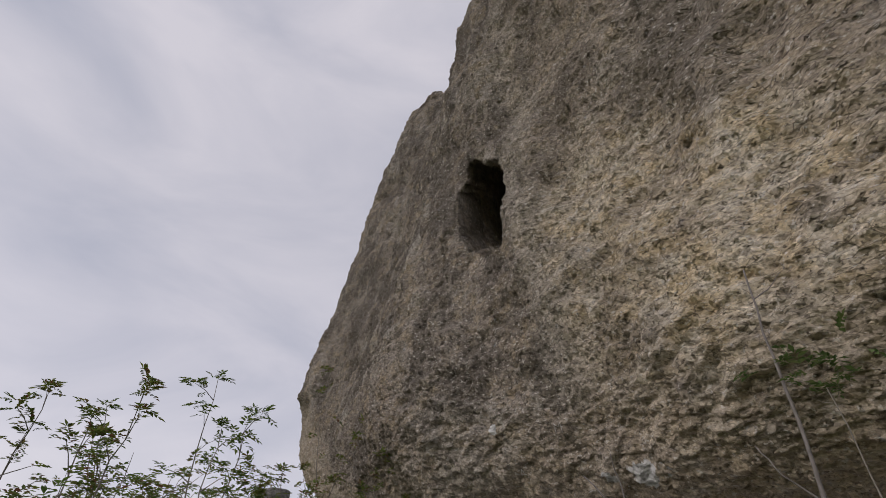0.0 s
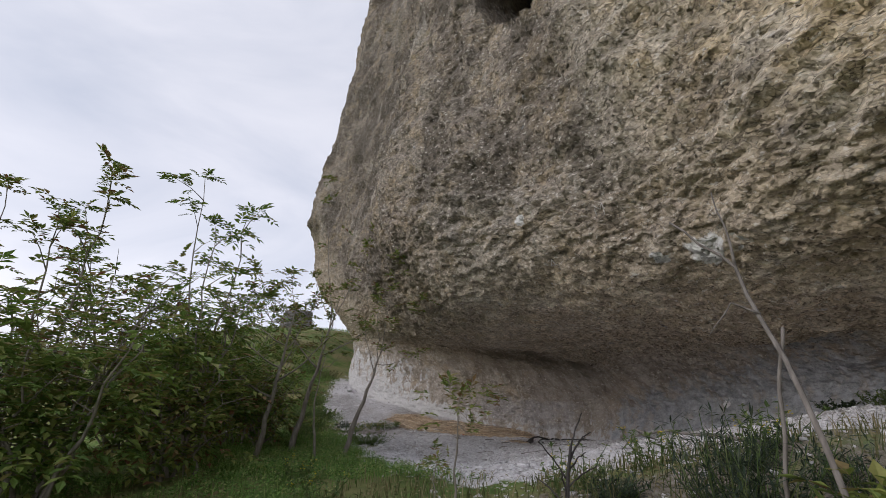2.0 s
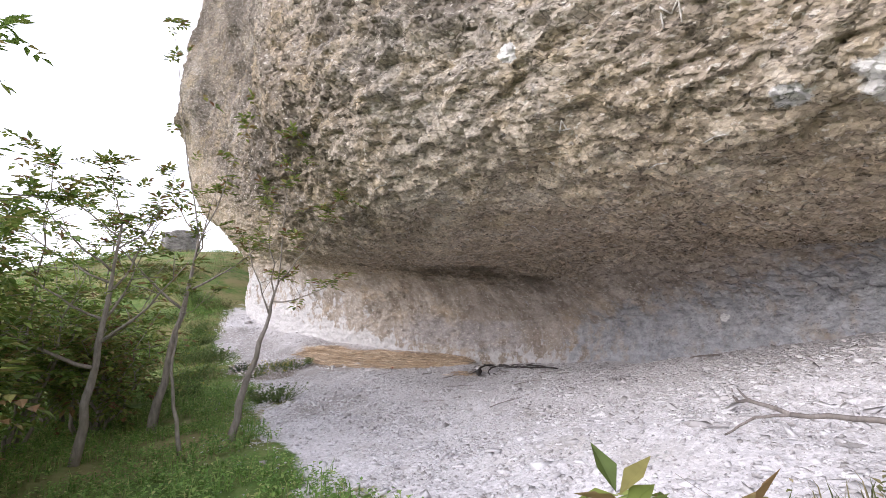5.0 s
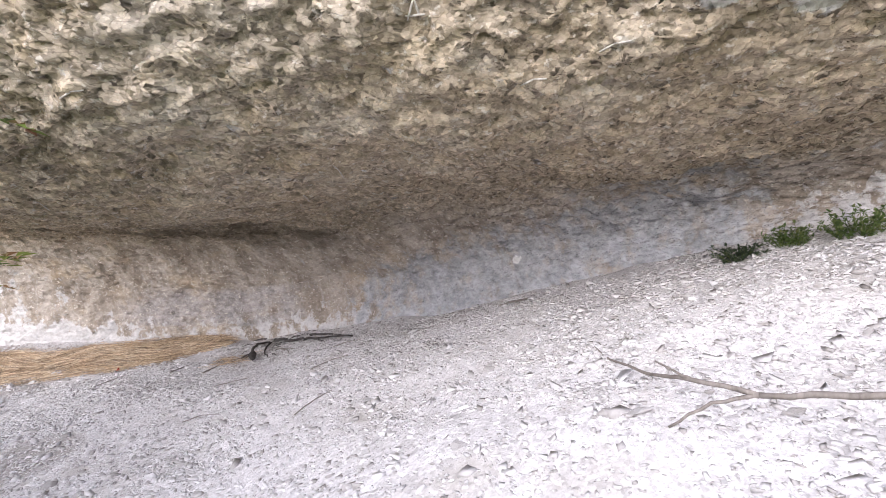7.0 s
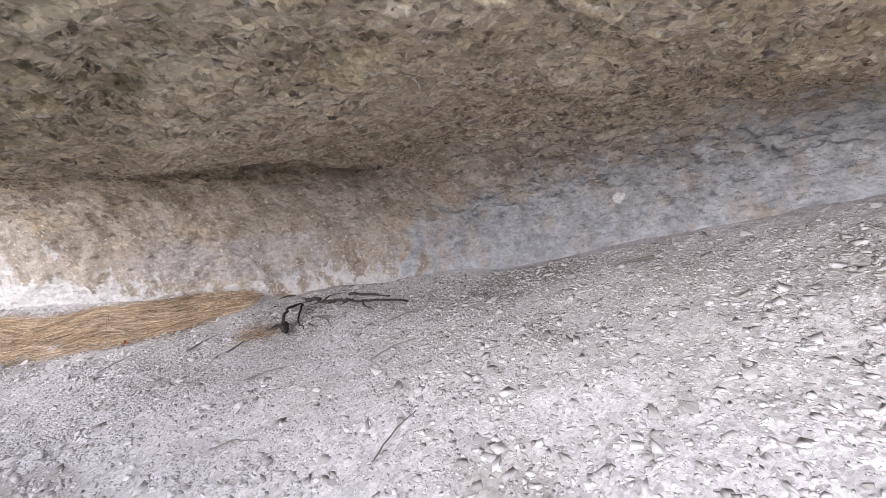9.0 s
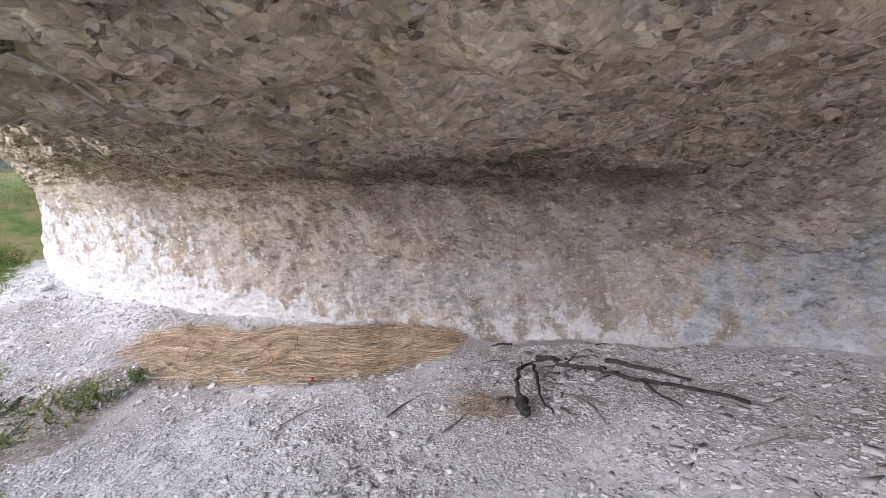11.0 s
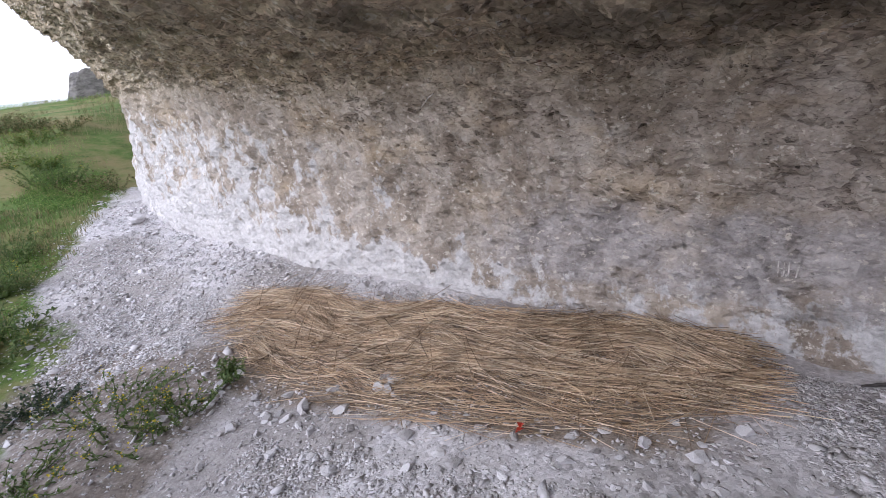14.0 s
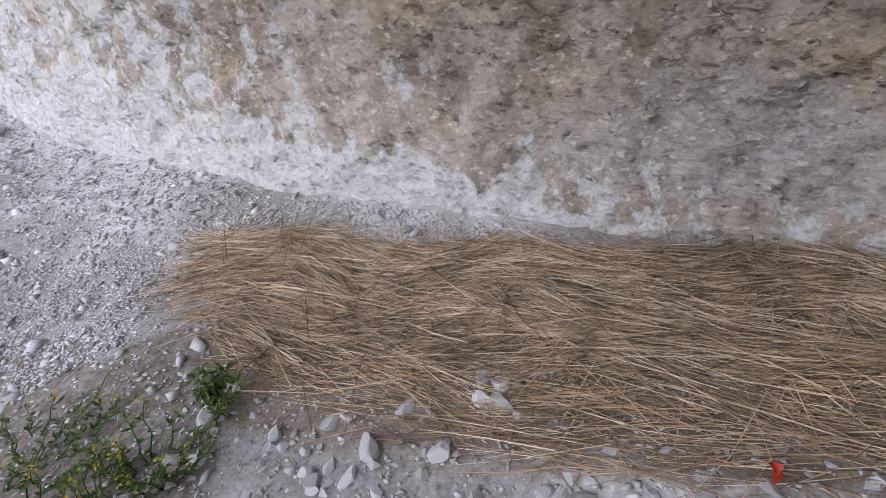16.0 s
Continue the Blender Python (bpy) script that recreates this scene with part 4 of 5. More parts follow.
for k, (hx, hy, hr, hh) in enumerate(((2.0, 3.7, 0.28, 0.24), (2.7, 3.0, 0.3, 0.28), (3.4, 3.6, 0.28, 0.22), (1.7, 4.2, 0.18, 0.16), (0.9, 4.1, 0.16, 0.14))):
    herb("wormwood_clump", "grey-green feathery clump on the stony bank", (hx, hy), hr, hh, 40, 130 + k, BLUEGREEN, 0, 0.16, leaf=0.06)
for k, (hx, hy, hr, hh) in enumerate(((-5.2, 17.6, 0.5, 0.35), (-4.7, 16.7, 0.35, 0.3), (-6.4, 18.6, 0.6, 0.4), (-5.0, 15.4, 0.5, 0.3), (-4.2, 15.2, 0.4, 0.25), (-6.2, 20.5, 0.6, 0.4), (-7.4, 17.4, 0.6, 0.4), (-3.9, 13.6, 0.5, 0.3), (-3.6, 12.2, 0.5, 0.3))):
    herb("hillside_weed", "leafy green weed clump on the hillside", (hx, hy), hr, hh, 70, 150 + k, HERB, 4)

rhl = random.Random(311)
count = 0
while count < 30:
    hx, hy = rhl.uniform(-9.5, -3.2), rhl.uniform(12.5, 24.5)
    if hx < float(scree_edge(hy)) - 0.25:
        pick = rhl.random()
        herb("hillside_weed", "leafy green weed clump on the hillside" if pick < 0.7 else "dry straw-coloured weed clump on the hillside", (hx, hy), rhl.uniform(0.3, 0.65), rhl.uniform(0.18, 0.4), 34, 320 + count,
             HERB if pick < 0.45 else LEAF_DARK if pick < 0.7 else DRYGRASS, 3 if pick < 0.3 else 0, leaf=0.06)
        count += 1

def grass_field(name, label, spots, material, seed, tall, leafy=0.0):
    rng = random.Random(seed)
    b = Builder()
    xs = np.array([s[0] for s in spots])
    ys = np.array([s[1] for s in spots])
    zs = ground_z(xs, ys)
    for x, y, z in zip(xs, ys, zs):
        a = rng.uniform(0, 2 * math.pi)
        h = tall * rng.uniform(0.4, 1.1)
        foot = Vector((x, y, z - 0.01))
        if rng.random() < leafy:
            # a low broad-leaved herb
            top = foot + Vector((rng.gauss(0, 0.02), rng.gauss(0, 0.02), h * 0.75))
            for k in range(4):
                w = a + k * 1.7
                L = rng.uniform(0.02, 0.045)
                b.leaf(top - Vector((0, 0, h * 0.14 * k)), Vector((math.cos(w), math.sin(w), rng.uniform(-0.2, 0.6))), Vector((0, 0, 1)), L, L * 0.6)
            continue
        b.blade(foot, Vector((math.cos(a), math.sin(a), 0)), h, rng.uniform(0.004, 0.009), h * rng.uniform(0.2, 0.7), rng)
    ob = new(name, b.mesh(name, material, False))
    return tagged(ob, label, "grass", kind="stuff")


rng_g = np.random.default_rng(12)
n_g = 150000
cand = np.stack([rng_g.uniform(-6.5, 4.8, n_g), rng_g.uniform(1.2, 21, n_g)], 1)
edge = scree_edge(cand[:, 1]) - 0.15 + 0.3 * fbm(np.stack([cand[:, 0] * 1.4, cand[:, 1] * 1.4, cand[:, 0] * 0], 1), 3, 81)
clump = fbm(np.stack([cand[:, 0] * 2.2, cand[:, 1] * 2.2, cand[:, 0] * 0], 1), 3, 83)
keep = (cand[:, 0] < edge) & (clump > -0.35)
cand = cand[keep]
bank = (cand[:, 1] < 5.8) & (cand[:, 0] > -0.9 + 0.3 * clump[keep])
far_side = cand[:, 1] > 13.5
grass_field("grass", "lush green grass beside the scree", cand[~bank & ~far_side][:52000], GRASS, 5, 0.16, 0.5)
grass_field("bank_grass", "rough dry-tipped meadow grass on the bank", cand[bank][:7000], DRYGRASS, 6, 0.17, 0.12)
mott = fbm(np.stack([cand[:, 0] * 0.7, cand[:, 1] * 0.7, cand[:, 0] * 0], 1), 3, 86) > -0.12
grass_field("hillside_grass", "bright green grass on the hillside", cand[far_side & mott][:18000], GRASS, 7, 0.15, 0.6)
grass_field("dry_hillside_grass", "straw-coloured dry grass on the hillside", cand[far_side & ~mott][:9000], DRYGRASS, 7, 0.13)


hill = np.stack([rng_g.uniform(-15, -3.6, 40000), rng_g.uniform(13, 34, 40000)], 1)
hill = hill[(hill[:, 0] < scree_edge(hill[:, 1]) - 0.3) & (fbm(np.stack([hill[:, 0], hill[:, 1], hill[:, 0] * 0], 1), 4, 84) > -0.25)]
patchy = fbm(np.stack([hill[:, 0] * 0.45, hill[:, 1] * 0.45, hill[:, 0] * 0], 1), 3, 85)
for nm, lab, sel, mat_h in (("slope_grass", "green tussocks on the rising hillside", patchy > -0.1, GRASS), ("dry_slope_grass", "straw-coloured tussocks on the rising hillside", patchy <= -0.1, DRYGRASS)):
    grass_field(nm, lab, hill[sel][:14000], mat_h, 8, 0.2, 0.5 if mat_h is GRASS else 0.0)


# ---- dead wood ----
def branch(name, label, category, material, runs, seed, sides=7):
    """runs: (part name, points, thick end, thin end)."""
    rng = random.Random(seed)
    foot = Vector(runs[0][1][0])
    ob = thing(name, foot, label, category)
    for part_name, pts, r0, r1 in runs:
        line = []
        for i in range(len(pts) - 1):
            line += curve(pts[i], pts[i + 1], 0, 4, rng, min(r0 * 0.9, 0.016))[:4]
        line.append(Vector(pts[-1]))
        n = len(line) - 1
        b = Builder()
        b.tube([q - foot for q in line], [r0 + (r1 - r0) * j / n for j in range(n + 1)], sides, 0.13, rng)
        part(part_name, b, material, ob)
    return ob


def on(x, y, h=0.02):
    return (x, y, gz(x, y) + h)


branch("dead_branch", "forked grey dead branch lying on white scree", "branch", DEADWOOD, [
    ("main_limb", [on(1.95, 4.3, 0.02), (1.69, 5.26, 1.43), (1.63, 5.61, 1.38)], 0.014, 0.011),
    ("prong", [(1.63, 5.61, 1.38), (1.57, 5.76, 1.34), on(1.52, 5.92, 0.03)], 0.009, 0.005),
    ("prong", [(1.63, 5.61, 1.38), (1.64, 5.86, 1.395), (1.8, 6.15, 1.33), (2.1, 6.55, 1.27), on(2.41, 6.96, 0.02)], 0.012, 0.004),
    ("twig", [(1.64, 5.86, 1.395), (1.68, 5.96, 1.41), (1.74, 6.07, 1.42)], 0.007, 0.004),
], 71)
branch("dead_sapling", "leaning grey dead stem rising from the bank", "branch", DEADWOOD, [
    ("stem", [on(1.55, 3.1, -0.05), (1.46, 3.27, 1.68), (1.39, 3.5, 2.3), (1.14, 3.62, 2.58)], 0.015, 0.005),
    ("twig", [(1.39, 3.5, 2.3), (1.37, 3.5, 2.5), (1.33, 3.52, 2.72)], 0.008, 0.003),
    ("twig", [(1.42, 3.4, 2.05), (1.30, 3.42, 2.1), (1.2, 3.45, 1.95)], 0.006, 0.002),
], 72)
branch("dead_sapling", "tall thin bare dead sapling standing on the bank", "branch", DEADWOOD, [
    ("stem", [on(1.80, 2.08, -0.05), (1.85, 2.18, 1.89), (1.89, 2.24, 2.24), (1.97, 2.34, 3.0), (2.04, 2.42, 3.65)], 0.016, 0.005),
    ("twig", [(1.89, 2.24, 2.24), (1.76, 2.28, 2.36), (1.70, 2.32, 2.5)], 0.006, 0.003),
    ("twig", [(2.01, 2.39, 3.4), (2.1, 2.36, 3.46), (2.2, 2.33, 3.58)], 0.004, 0.002),
], 73)
sapling("thin green sprout beside a dead sapling", (1.98, 2.0), [(0, 0, 0), (0.02, 0.05, 0.9), (0.04, 0.12, 1.7)],
        [(0.97, (0.1, 0.1, 1.85), 2), (0.95, (-0.02, 0.2, 1.85), 2)], 0.010, 0.10, 6, HERB)
branch("broken_stub", "short broken pale stub beside the dead stem", "branch", DEADWOOD, [
    ("stub", [on(1.42, 3.45, -0.04), (1.45, 3.4, 1.7), (1.47, 3.34, 1.98)], 0.010, 0.008),
], 74)
branch("leaning_stump", "weathered grey leaning stump on the bank", "log", DEADWOOD, [
    ("trunk", [on(1.62, 2.12, -0.05), (1.41, 2.34, 1.27), (1.2, 2.5, 1.57)], 0.042, 0.03),
], 75, 9)
branch("charred_branch", "arched charred branch with a burnt knot on dust", "branch", CHARRED, [
    ("main_limb", [on(1.42, 11.46, 0.05), on(1.52, 11.7, 0.09), on(1.66, 11.97, 0.09), on(1.88, 12.13, 0.04)], 0.021, 0.013),
    ("prong", [on(1.88, 12.08, 0.04), on(1.68, 11.68, 0.04), on(1.60, 11.5, 0.03), on(1.56, 11.27, 0.01)], 0.015, 0.006),
    ("prong", [on(1.36, 11.75, 0.01), on(1.42, 11.62, 0.05), on(1.47, 11.52, 0.03)], 0.012, 0.010),
    ("burnt_knot", [on(1.46, 11.52, 0.06), on(1.41, 11.42, 0.05), on(1.38, 11.36, 0.03)], 0.046, 0.030),
], 76)
branch("charred_log", "long charred log lying on grey rubble", "branch", CHARRED, [
    ("main_limb", [on(2.06, 12.03, 0.02), on(2.18, 11.68, 0.03), on(2.2, 11.35, 0.03), on(2.32, 11.0, 0.02), on(2.42, 10.5, 0.02)], 0.018, 0.012),
    ("prong", [on(2.10, 11.95, 0.03), on(2.2, 11.96, 0.04), on(2.32, 11.9, 0.03)], 0.012, 0.004),
    ("prong", [on(2.25, 11.2, 0.03), on(2.15, 10.95, 0.03), on(2.12, 10.7, 0.01)], 0.012, 0.005),
], 77)
branch("charred_log", "short dark charred log lying on grey rubble", "branch", CHARRED, [
    ("main_limb", [on(2.35, 11.72, 0.02), on(2.4, 11.4, 0.03), on(2.5, 11.0, 0.01)], 0.018, 0.012)], 78)
branch("burnt_stub", "black burnt stub of wood on rubble", "branch", CHARRED, [
    ("stub", [on(1.98, 12.22, 0.02), on(2.07, 12.14, 0.03), on(2.12, 12.06, 0.01)], 0.030, 0.016)], 81)
rch = random.Random(83)
for k in range(26):
    tx, ty, ta, tl = rch.gauss(1.98, 0.28), rch.gauss(11.95, 0.4), rch.uniform(0, 6.28), rch.uniform(0.04, 0.18)
    branch("charcoal_twig", "small burnt twig among grey rubble", "branch", CHARRED, [
        ("twig", [on(tx, ty, 0.008), on(tx + tl * math.cos(ta) * 0.5 + 0.01, ty + tl * math.sin(ta) * 0.5, 0.016), on(tx + tl * math.cos(ta), ty + tl * math.sin(ta), 0.008)], rch.uniform(0.004, 0.010), 0.003)], 200 + k, 5)
for pts in (((1.77, 11.33), (1.79, 11.17), (1.72, 10.91)), ((0.53, 11.95), (0.68, 12.08), (0.86, 12.17)), ((0.83, 11.54), (0.98, 11.6), (1.13, 11.71)), ((1.75, 11.42), (1.84, 11.24), (1.84, 11.05))):
    branch("twig", "thin grey dead twig on dusty rubble", "branch", DEADWOOD, [("twig", [on(*q, 0.012) for q in pts], 0.010, 0.004)], 230, 5)
rdk = random.Random(61)
twigs = [("stem", [on(0.42, 3.08, -0.04), (0.43, 3.1, 1.1), (0.46, 3.12, 1.45)], 0.010, 0.006)]
for k in range(8):
    a, l = rdk.uniform(-0.3, 2.6), rdk.uniform(0.07, 0.2)
    q = (0.46 - 0.004 * k, 3.12, 1.45 - 0.03 * k)
    e = (q[0] + l * math.cos(a), q[1] + rdk.uniform(-.1, .1), q[2] + l * (0.5 + 0.4 * math.sin(a)))
    twigs.append(("twig", [q, ((q[0] + e[0]) / 2, (q[1] + e[1]) / 2, (q[2] + e[2]) / 2 + 0.01), e], 0.004, 0.002))
branch("dead_shrub", "dark leafless little shrub with spreading twigs", "shrub", CHARRED, twigs, 82, 5)
branch("bark_piece", "curled piece of grey bark on scree", "branch", DEADWOOD, [
    ("bark", [on(3.31, 8.67, 0.02), on(3.42, 8.57, 0.03), on(3.55, 8.45, 0.01)], 0.008, 0.012)], 79)
branch("charred_stick", "dark stick lying against the wall foot", "branch", CHARRED, [
    ("stick", [on(1.9, 13.04, 0.02), on(1.99, 13.0, 0.03), on(2.1, 12.95, 0.02)], 0.008, 0.014)], 80)
for k, (ax, ay, bx, by) in enumerate(((0.3, 9.8, 0.55, 9.5), (0.9, 8.6, 1.3, 8.75), (1.5, 9.7, 1.9, 9.6), (-0.3, 12.3, 0.1, 12.5), (2.0, 10.2, 2.3, 10.0), (0.75, 10.6, 1.1, 10.5))):
    branch("twig", "thin dry twig lying on scree", "branch", DEADWOOD, [
        ("twig", [on(ax, ay, 0.01), on((ax + bx) / 2 + 0.03, (ay + by) / 2 + 0.04, 0.015), on(bx, by, 0.01)], 0.006, 0.003)], 90 + k, 5)

# ---- the straw bed along the wall ----
rs = np.random.default_rng(31)
sx0 = Vector((1.5, 13.5, 0))
sx1 = Vector((-1.9, 15.55, 0))
lie = (sx1 - sx0).normalized()
acr = Vector((-lie.y, lie.x, 0))
if acr.y > 0:
    acr = -acr


def straw_bed(count):
    b = Builder()
    total = (sx1 - sx0).length
    for _ in range(count):
        f = rs.uniform(0, 1)
        width_here = 0.5 + 0.82 * math.sin(math.pi * min(1, 0.12 + f * 0.9)) ** 0.8
        off = rs.beta(1.0, 1.25) * width_here
        c = sx0 + lie * total * f + acr * (off - 0.24)
        patch = noise.noise(Vector((f * 7, off * 4, 3.3)))
        edge_f = off / width_here
        if rs.random() < 0.85 * float(smooth(0.12, -0.22, np.float64(patch + 0.18 - 0.62 * edge_f - 0.5 * float(smooth(0.6, 0.98, np.float64(f)))))):
            continue
        a = rs.normal(0, 0.2) + (0.8 * rs.normal() if rs.random() < 0.25 else 0) + 0.9 * noise.noise(Vector((f * 6, off * 3, 9.1)))
        d = lie * math.cos(a) + acr * math.sin(a)
        L = rs.uniform(0.18, 0.75) * 0.5
        bow = rs.normal(0, 0.025)
        h = rs.uniform(0.004, 0.085) * (1 - 0.6 * off / width_here) * (0.55 + 0.7 * abs(noise.noise(Vector((f * 11, off * 6, 1.7)))) * 1.6)
        pts = []
        for k in (-1, 0, 1):
            q = c + d * (L * k) + acr * (bow * (1 - abs(k)))
            pts.append((q.x, q.y, h + rs.uniform(-0.008, 0.012)))
        yield pts, rs.uniform(0.001, 0.0024)


stalks = list(straw_bed(27000))
allp = np.array([q for pts, _ in stalks for q in pts])
zz = ground_z(allp[:, 0], allp[:, 1])
bed_b = Builder()
for k, (pts, r) in enumerate(stalks):
    line = [Vector((q[0], q[1], q[2] + zz[3 * k + j])) for j, q in enumerate(pts)]
    bed_b.tube(line, [r, r, r * 0.7], 3)
bed = new("straw_bed", bed_b.mesh("straw_bed", STRAW, False))
tagged(bed, "flattened bed of dry golden straw along the wall", "straw", kind="stuff")

small_b = Builder()
for k in range(220):
    c = Vector((1.22 + rs.normal(0, 0.11), 11.73 + rs.normal(0, 0.13), 0))
    a = rs.uniform(0, math.pi)
    d = Vector((math.cos(a), math.sin(a), 0)) * rs.uniform(0.03, 0.1)
    z = gz(c.x, c.y) + rs.uniform(0.004, 0.03)
    small_b.tube([Vector((c.x - d.x, c.y - d.y, z)), Vector((c.x + d.x, c.y + d.y, z + rs.normal(0, .01)))], [0.002, 0.0016], 3)
tagged(new("straw_wisp", small_b.mesh("straw_wisp", STRAW, False)), "small wisp of dry straw beside charred branch", "straw", kind="stuff")

# ---- stones: large ones singly, the rest as rubble ----
BOX_V = np.array([(x, y, z) for x in (-1, 1) for y in (-1, 1) for z in (-1, 1)], float) * 0.62
BOX_F = np.array([(0, 1, 3), (0, 3, 2), (4, 6, 7), (4, 7, 5), (0, 4, 5), (0, 5, 1), (2, 3, 7), (2, 7, 6), (0, 2, 6), (0, 6, 4), (1, 5, 7), (1, 7, 3)])
OCT_V = np.array([(1, 0, 0), (0, 1, 0), (-1, 0, 0), (0, -1, 0), (0, 0, 1), (0, 0, -1)], float)
OCT_F = np.array([(0, 1, 4), (1, 2, 4), (2, 3, 4), (3, 0, 4), (1, 0, 5), (2, 1, 5), (3, 2, 5), (0, 3, 5)])


def rubble(name, spots, sizes, TV, TF, seed, label):
    r = np.random.default_rng(seed)
    n, k = len(spots), len(TV)
    sc = np.stack([sizes * r.uniform(0.8, 1.5, n), sizes * r.uniform(0.6, 1.0, n), sizes * r.uniform(0.25, 0.6, n)], 1)
    V0 = TV[None] * sc[:, None, :] * r.uniform(0.7, 1.3, (n, k, 1))
    V0 = V0 + r.normal(0, 0.2, (n, k, 3)) * sc[:, None, :]
    a = r.uniform(0, 2 * math.pi, n)
    tx, ty = r.normal(0, 0.25, n), r.normal(0, 0.25, n)
    ca, sa = np.cos(a)[:, None], np.sin(a)[:, None]
    X = V0[..., 0] * ca - V0[..., 1] * sa
    Y = V0[..., 0] * sa + V0[..., 1] * ca
    Z = V0[..., 2] + X * tx[:, None] + Y * ty[:, None]
    zg = ground_z(spots[:, 0], spots[:, 1])
    W = np.stack([X + spots[:, 0:1], Y + spots[:, 1:2], Z + zg[:, None] + sizes[:, None] * 0.02], -1).reshape(-1, 3)
    Fs = (TF[None] + (np.arange(n) * k)[:, None, None]).reshape(-1, 3)
    me = bpy.data.meshes.new(name)
    me.vertices.add(len(W))
    me.vertices.foreach_set("co", W.reshape(-1).astype(np.float32))
    me.loops.add(Fs.size)
    me.loops.foreach_set("vertex_index", Fs.reshape(-1).astype(np.int32))
    me.polygons.add(len(Fs))
    me.polygons.foreach_set("loop_start", np.arange(0, Fs.size, 3, dtype=np.int32))
    me.update(calc_edges=True)
    me.materials.append(CHIP)
    ob = new(name, me)
    ob.parent = ground
    return tagged(ob, label, kind="stuff")


def wall_foot_x(y):
    return np.interp(y, [3, 5.5, 7.1, 8.2, 9.6, 11.5, 13.4, 15.3, 17.3, 19.7], [6, 4.7, 4.5, 4.1, 3.6, 3.0, 1.7, -0.4, -2.6, -4.3])


def scatter(n, seed, inset=0.0):
    r = np.random.default_rng(seed)
    q = np.stack([r.uniform(-5, 5.2, n), r.uniform(2.4, 19.5, n)], 1)
    lo = scree_edge(q[:, 1]) + r.normal(0, 0.3, n) + inset
    thin = fbm(np.stack([q[:, 0] * 0.9, q[:, 1] * 0.9, q[:, 0] * 0], 1), 3, 87)
    ok = (q[:, 0] > lo) & (q[:, 0] < wall_foot_x(q[:, 1]) + 0.05) & (thin > r.uniform(-1.3, 0.1, n))
    return q[ok]


def thinned(q, seed, share):
    """Fewer stones where straw or dust covers the ground."""
    r = np.random.default_rng(seed)
    f = ((q[:, 0] - 1.5) * lie.x + (q[:, 1] - 13.5) * lie.y) / 3.97
    off = (q[:, 0] - 1.5) * acr.x + (q[:, 1] - 13.5) * acr.y
    bed = (f > -0.05) & (f < 1.0) & (off > -0.4) & (off < 1.35)
    dusty = np.hypot(q[:, 0] + 2.2, q[:, 1] - 14.0) < 0.9
    return q[~(bed | dusty) | (r.random(len(q)) < share)]


sp = thinned(scatter(110000, 101), 106, 0.14)
rubble("scree_rubble", sp, np.random.default_rng(1).lognormal(math.log(0.0135), 0.48, len(sp)).clip(0.007, 0.05), BOX_V, BOX_F, 102, "angular white chalk rubble")
sp = scatter(230000, 103)
r5 = np.random.default_rng(55)
near_bed = np.stack([r5.uniform(-3.4, 3.4, 190000), r5.uniform(10.8, 16.0, 190000)], 1)
near_bed = near_bed[(near_bed[:, 0] > scree_edge(near_bed[:, 1])) & (near_bed[:, 0] < wall_foot_x(near_bed[:, 1]))]
sp = thinned(np.concatenate([sp, near_bed]), 107, 0.14)
rubble("scree_grit", sp, np.random.default_rng(2).lognormal(math.log(0.0085), 0.4, len(sp)).clip(0.004, 0.02), OCT_V, OCT_F, 104, "fine white chalk grit")

rb = np.random.default_rng(77)
bank_sp = np.stack([rb.uniform(-0.2, 4.2, 2600), rb.uniform(2.2, 5.6, 2600)], 1)
bank_sp = bank_sp[rb.random(2600) < np.clip((bank_sp[:, 0] + 0.3) / 2.0, 0.1, 1)]
rubble("bank_pebbles", bank_sp, rb.lognormal(math.log(0.014), 0.5, len(bank_sp)).clip(0.006, 0.05), BOX_V, BOX_F, 105, "pale pebbles scattered on the bank")

rst = random.Random(9)
stone_meshes = []
for k in range(12):
    sb = bmesh.new()
    bmesh.ops.create_icosphere(sb, subdivisions=2, radius=1.0)
    cuts = [Vector((rst.gauss(0, 1), rst.gauss(0, 1), rst.gauss(0, 1))).normalized() for _ in range(14)]
    depth = [rst.uniform(0.42, 0.72) for _ in cuts]
    for v in sb.verts:
        for c, d in zip(cuts, depth):
            over = v.co.dot(c) - d
            if over > 0:
                v.co -= c * over
        v.co *= 1 + 0.06 * noise.noise(v.co * 4 + Vector((k * 7.1, 0, 0)))
        v.co.z *= 0.6
    me = bpy.data.meshes.new("stone")
    sb.to_mesh(me)
    sb.free()
    me.materials.append(STONE)
    stone_meshes.append(me)


def stone(x, y, size, turn=0.0, squash=1.0):
    ob = new("stone", rst.choice(stone_meshes))
    ob.matrix_world = Matrix.Translation((x, y, gz(x, y) + size * 0.12)) @ Euler((rst.uniform(-.2, .2), rst.uniform(-.2, .2), turn or rst.uniform(0, 6.28))).to_matrix().to_4x4() @ Matrix.Diagonal((size * rst.uniform(0.9, 1.3), size * rst.uniform(0.7, 1.0), size * squash * rst.uniform(0.7, 1.1), 1))
    return ob


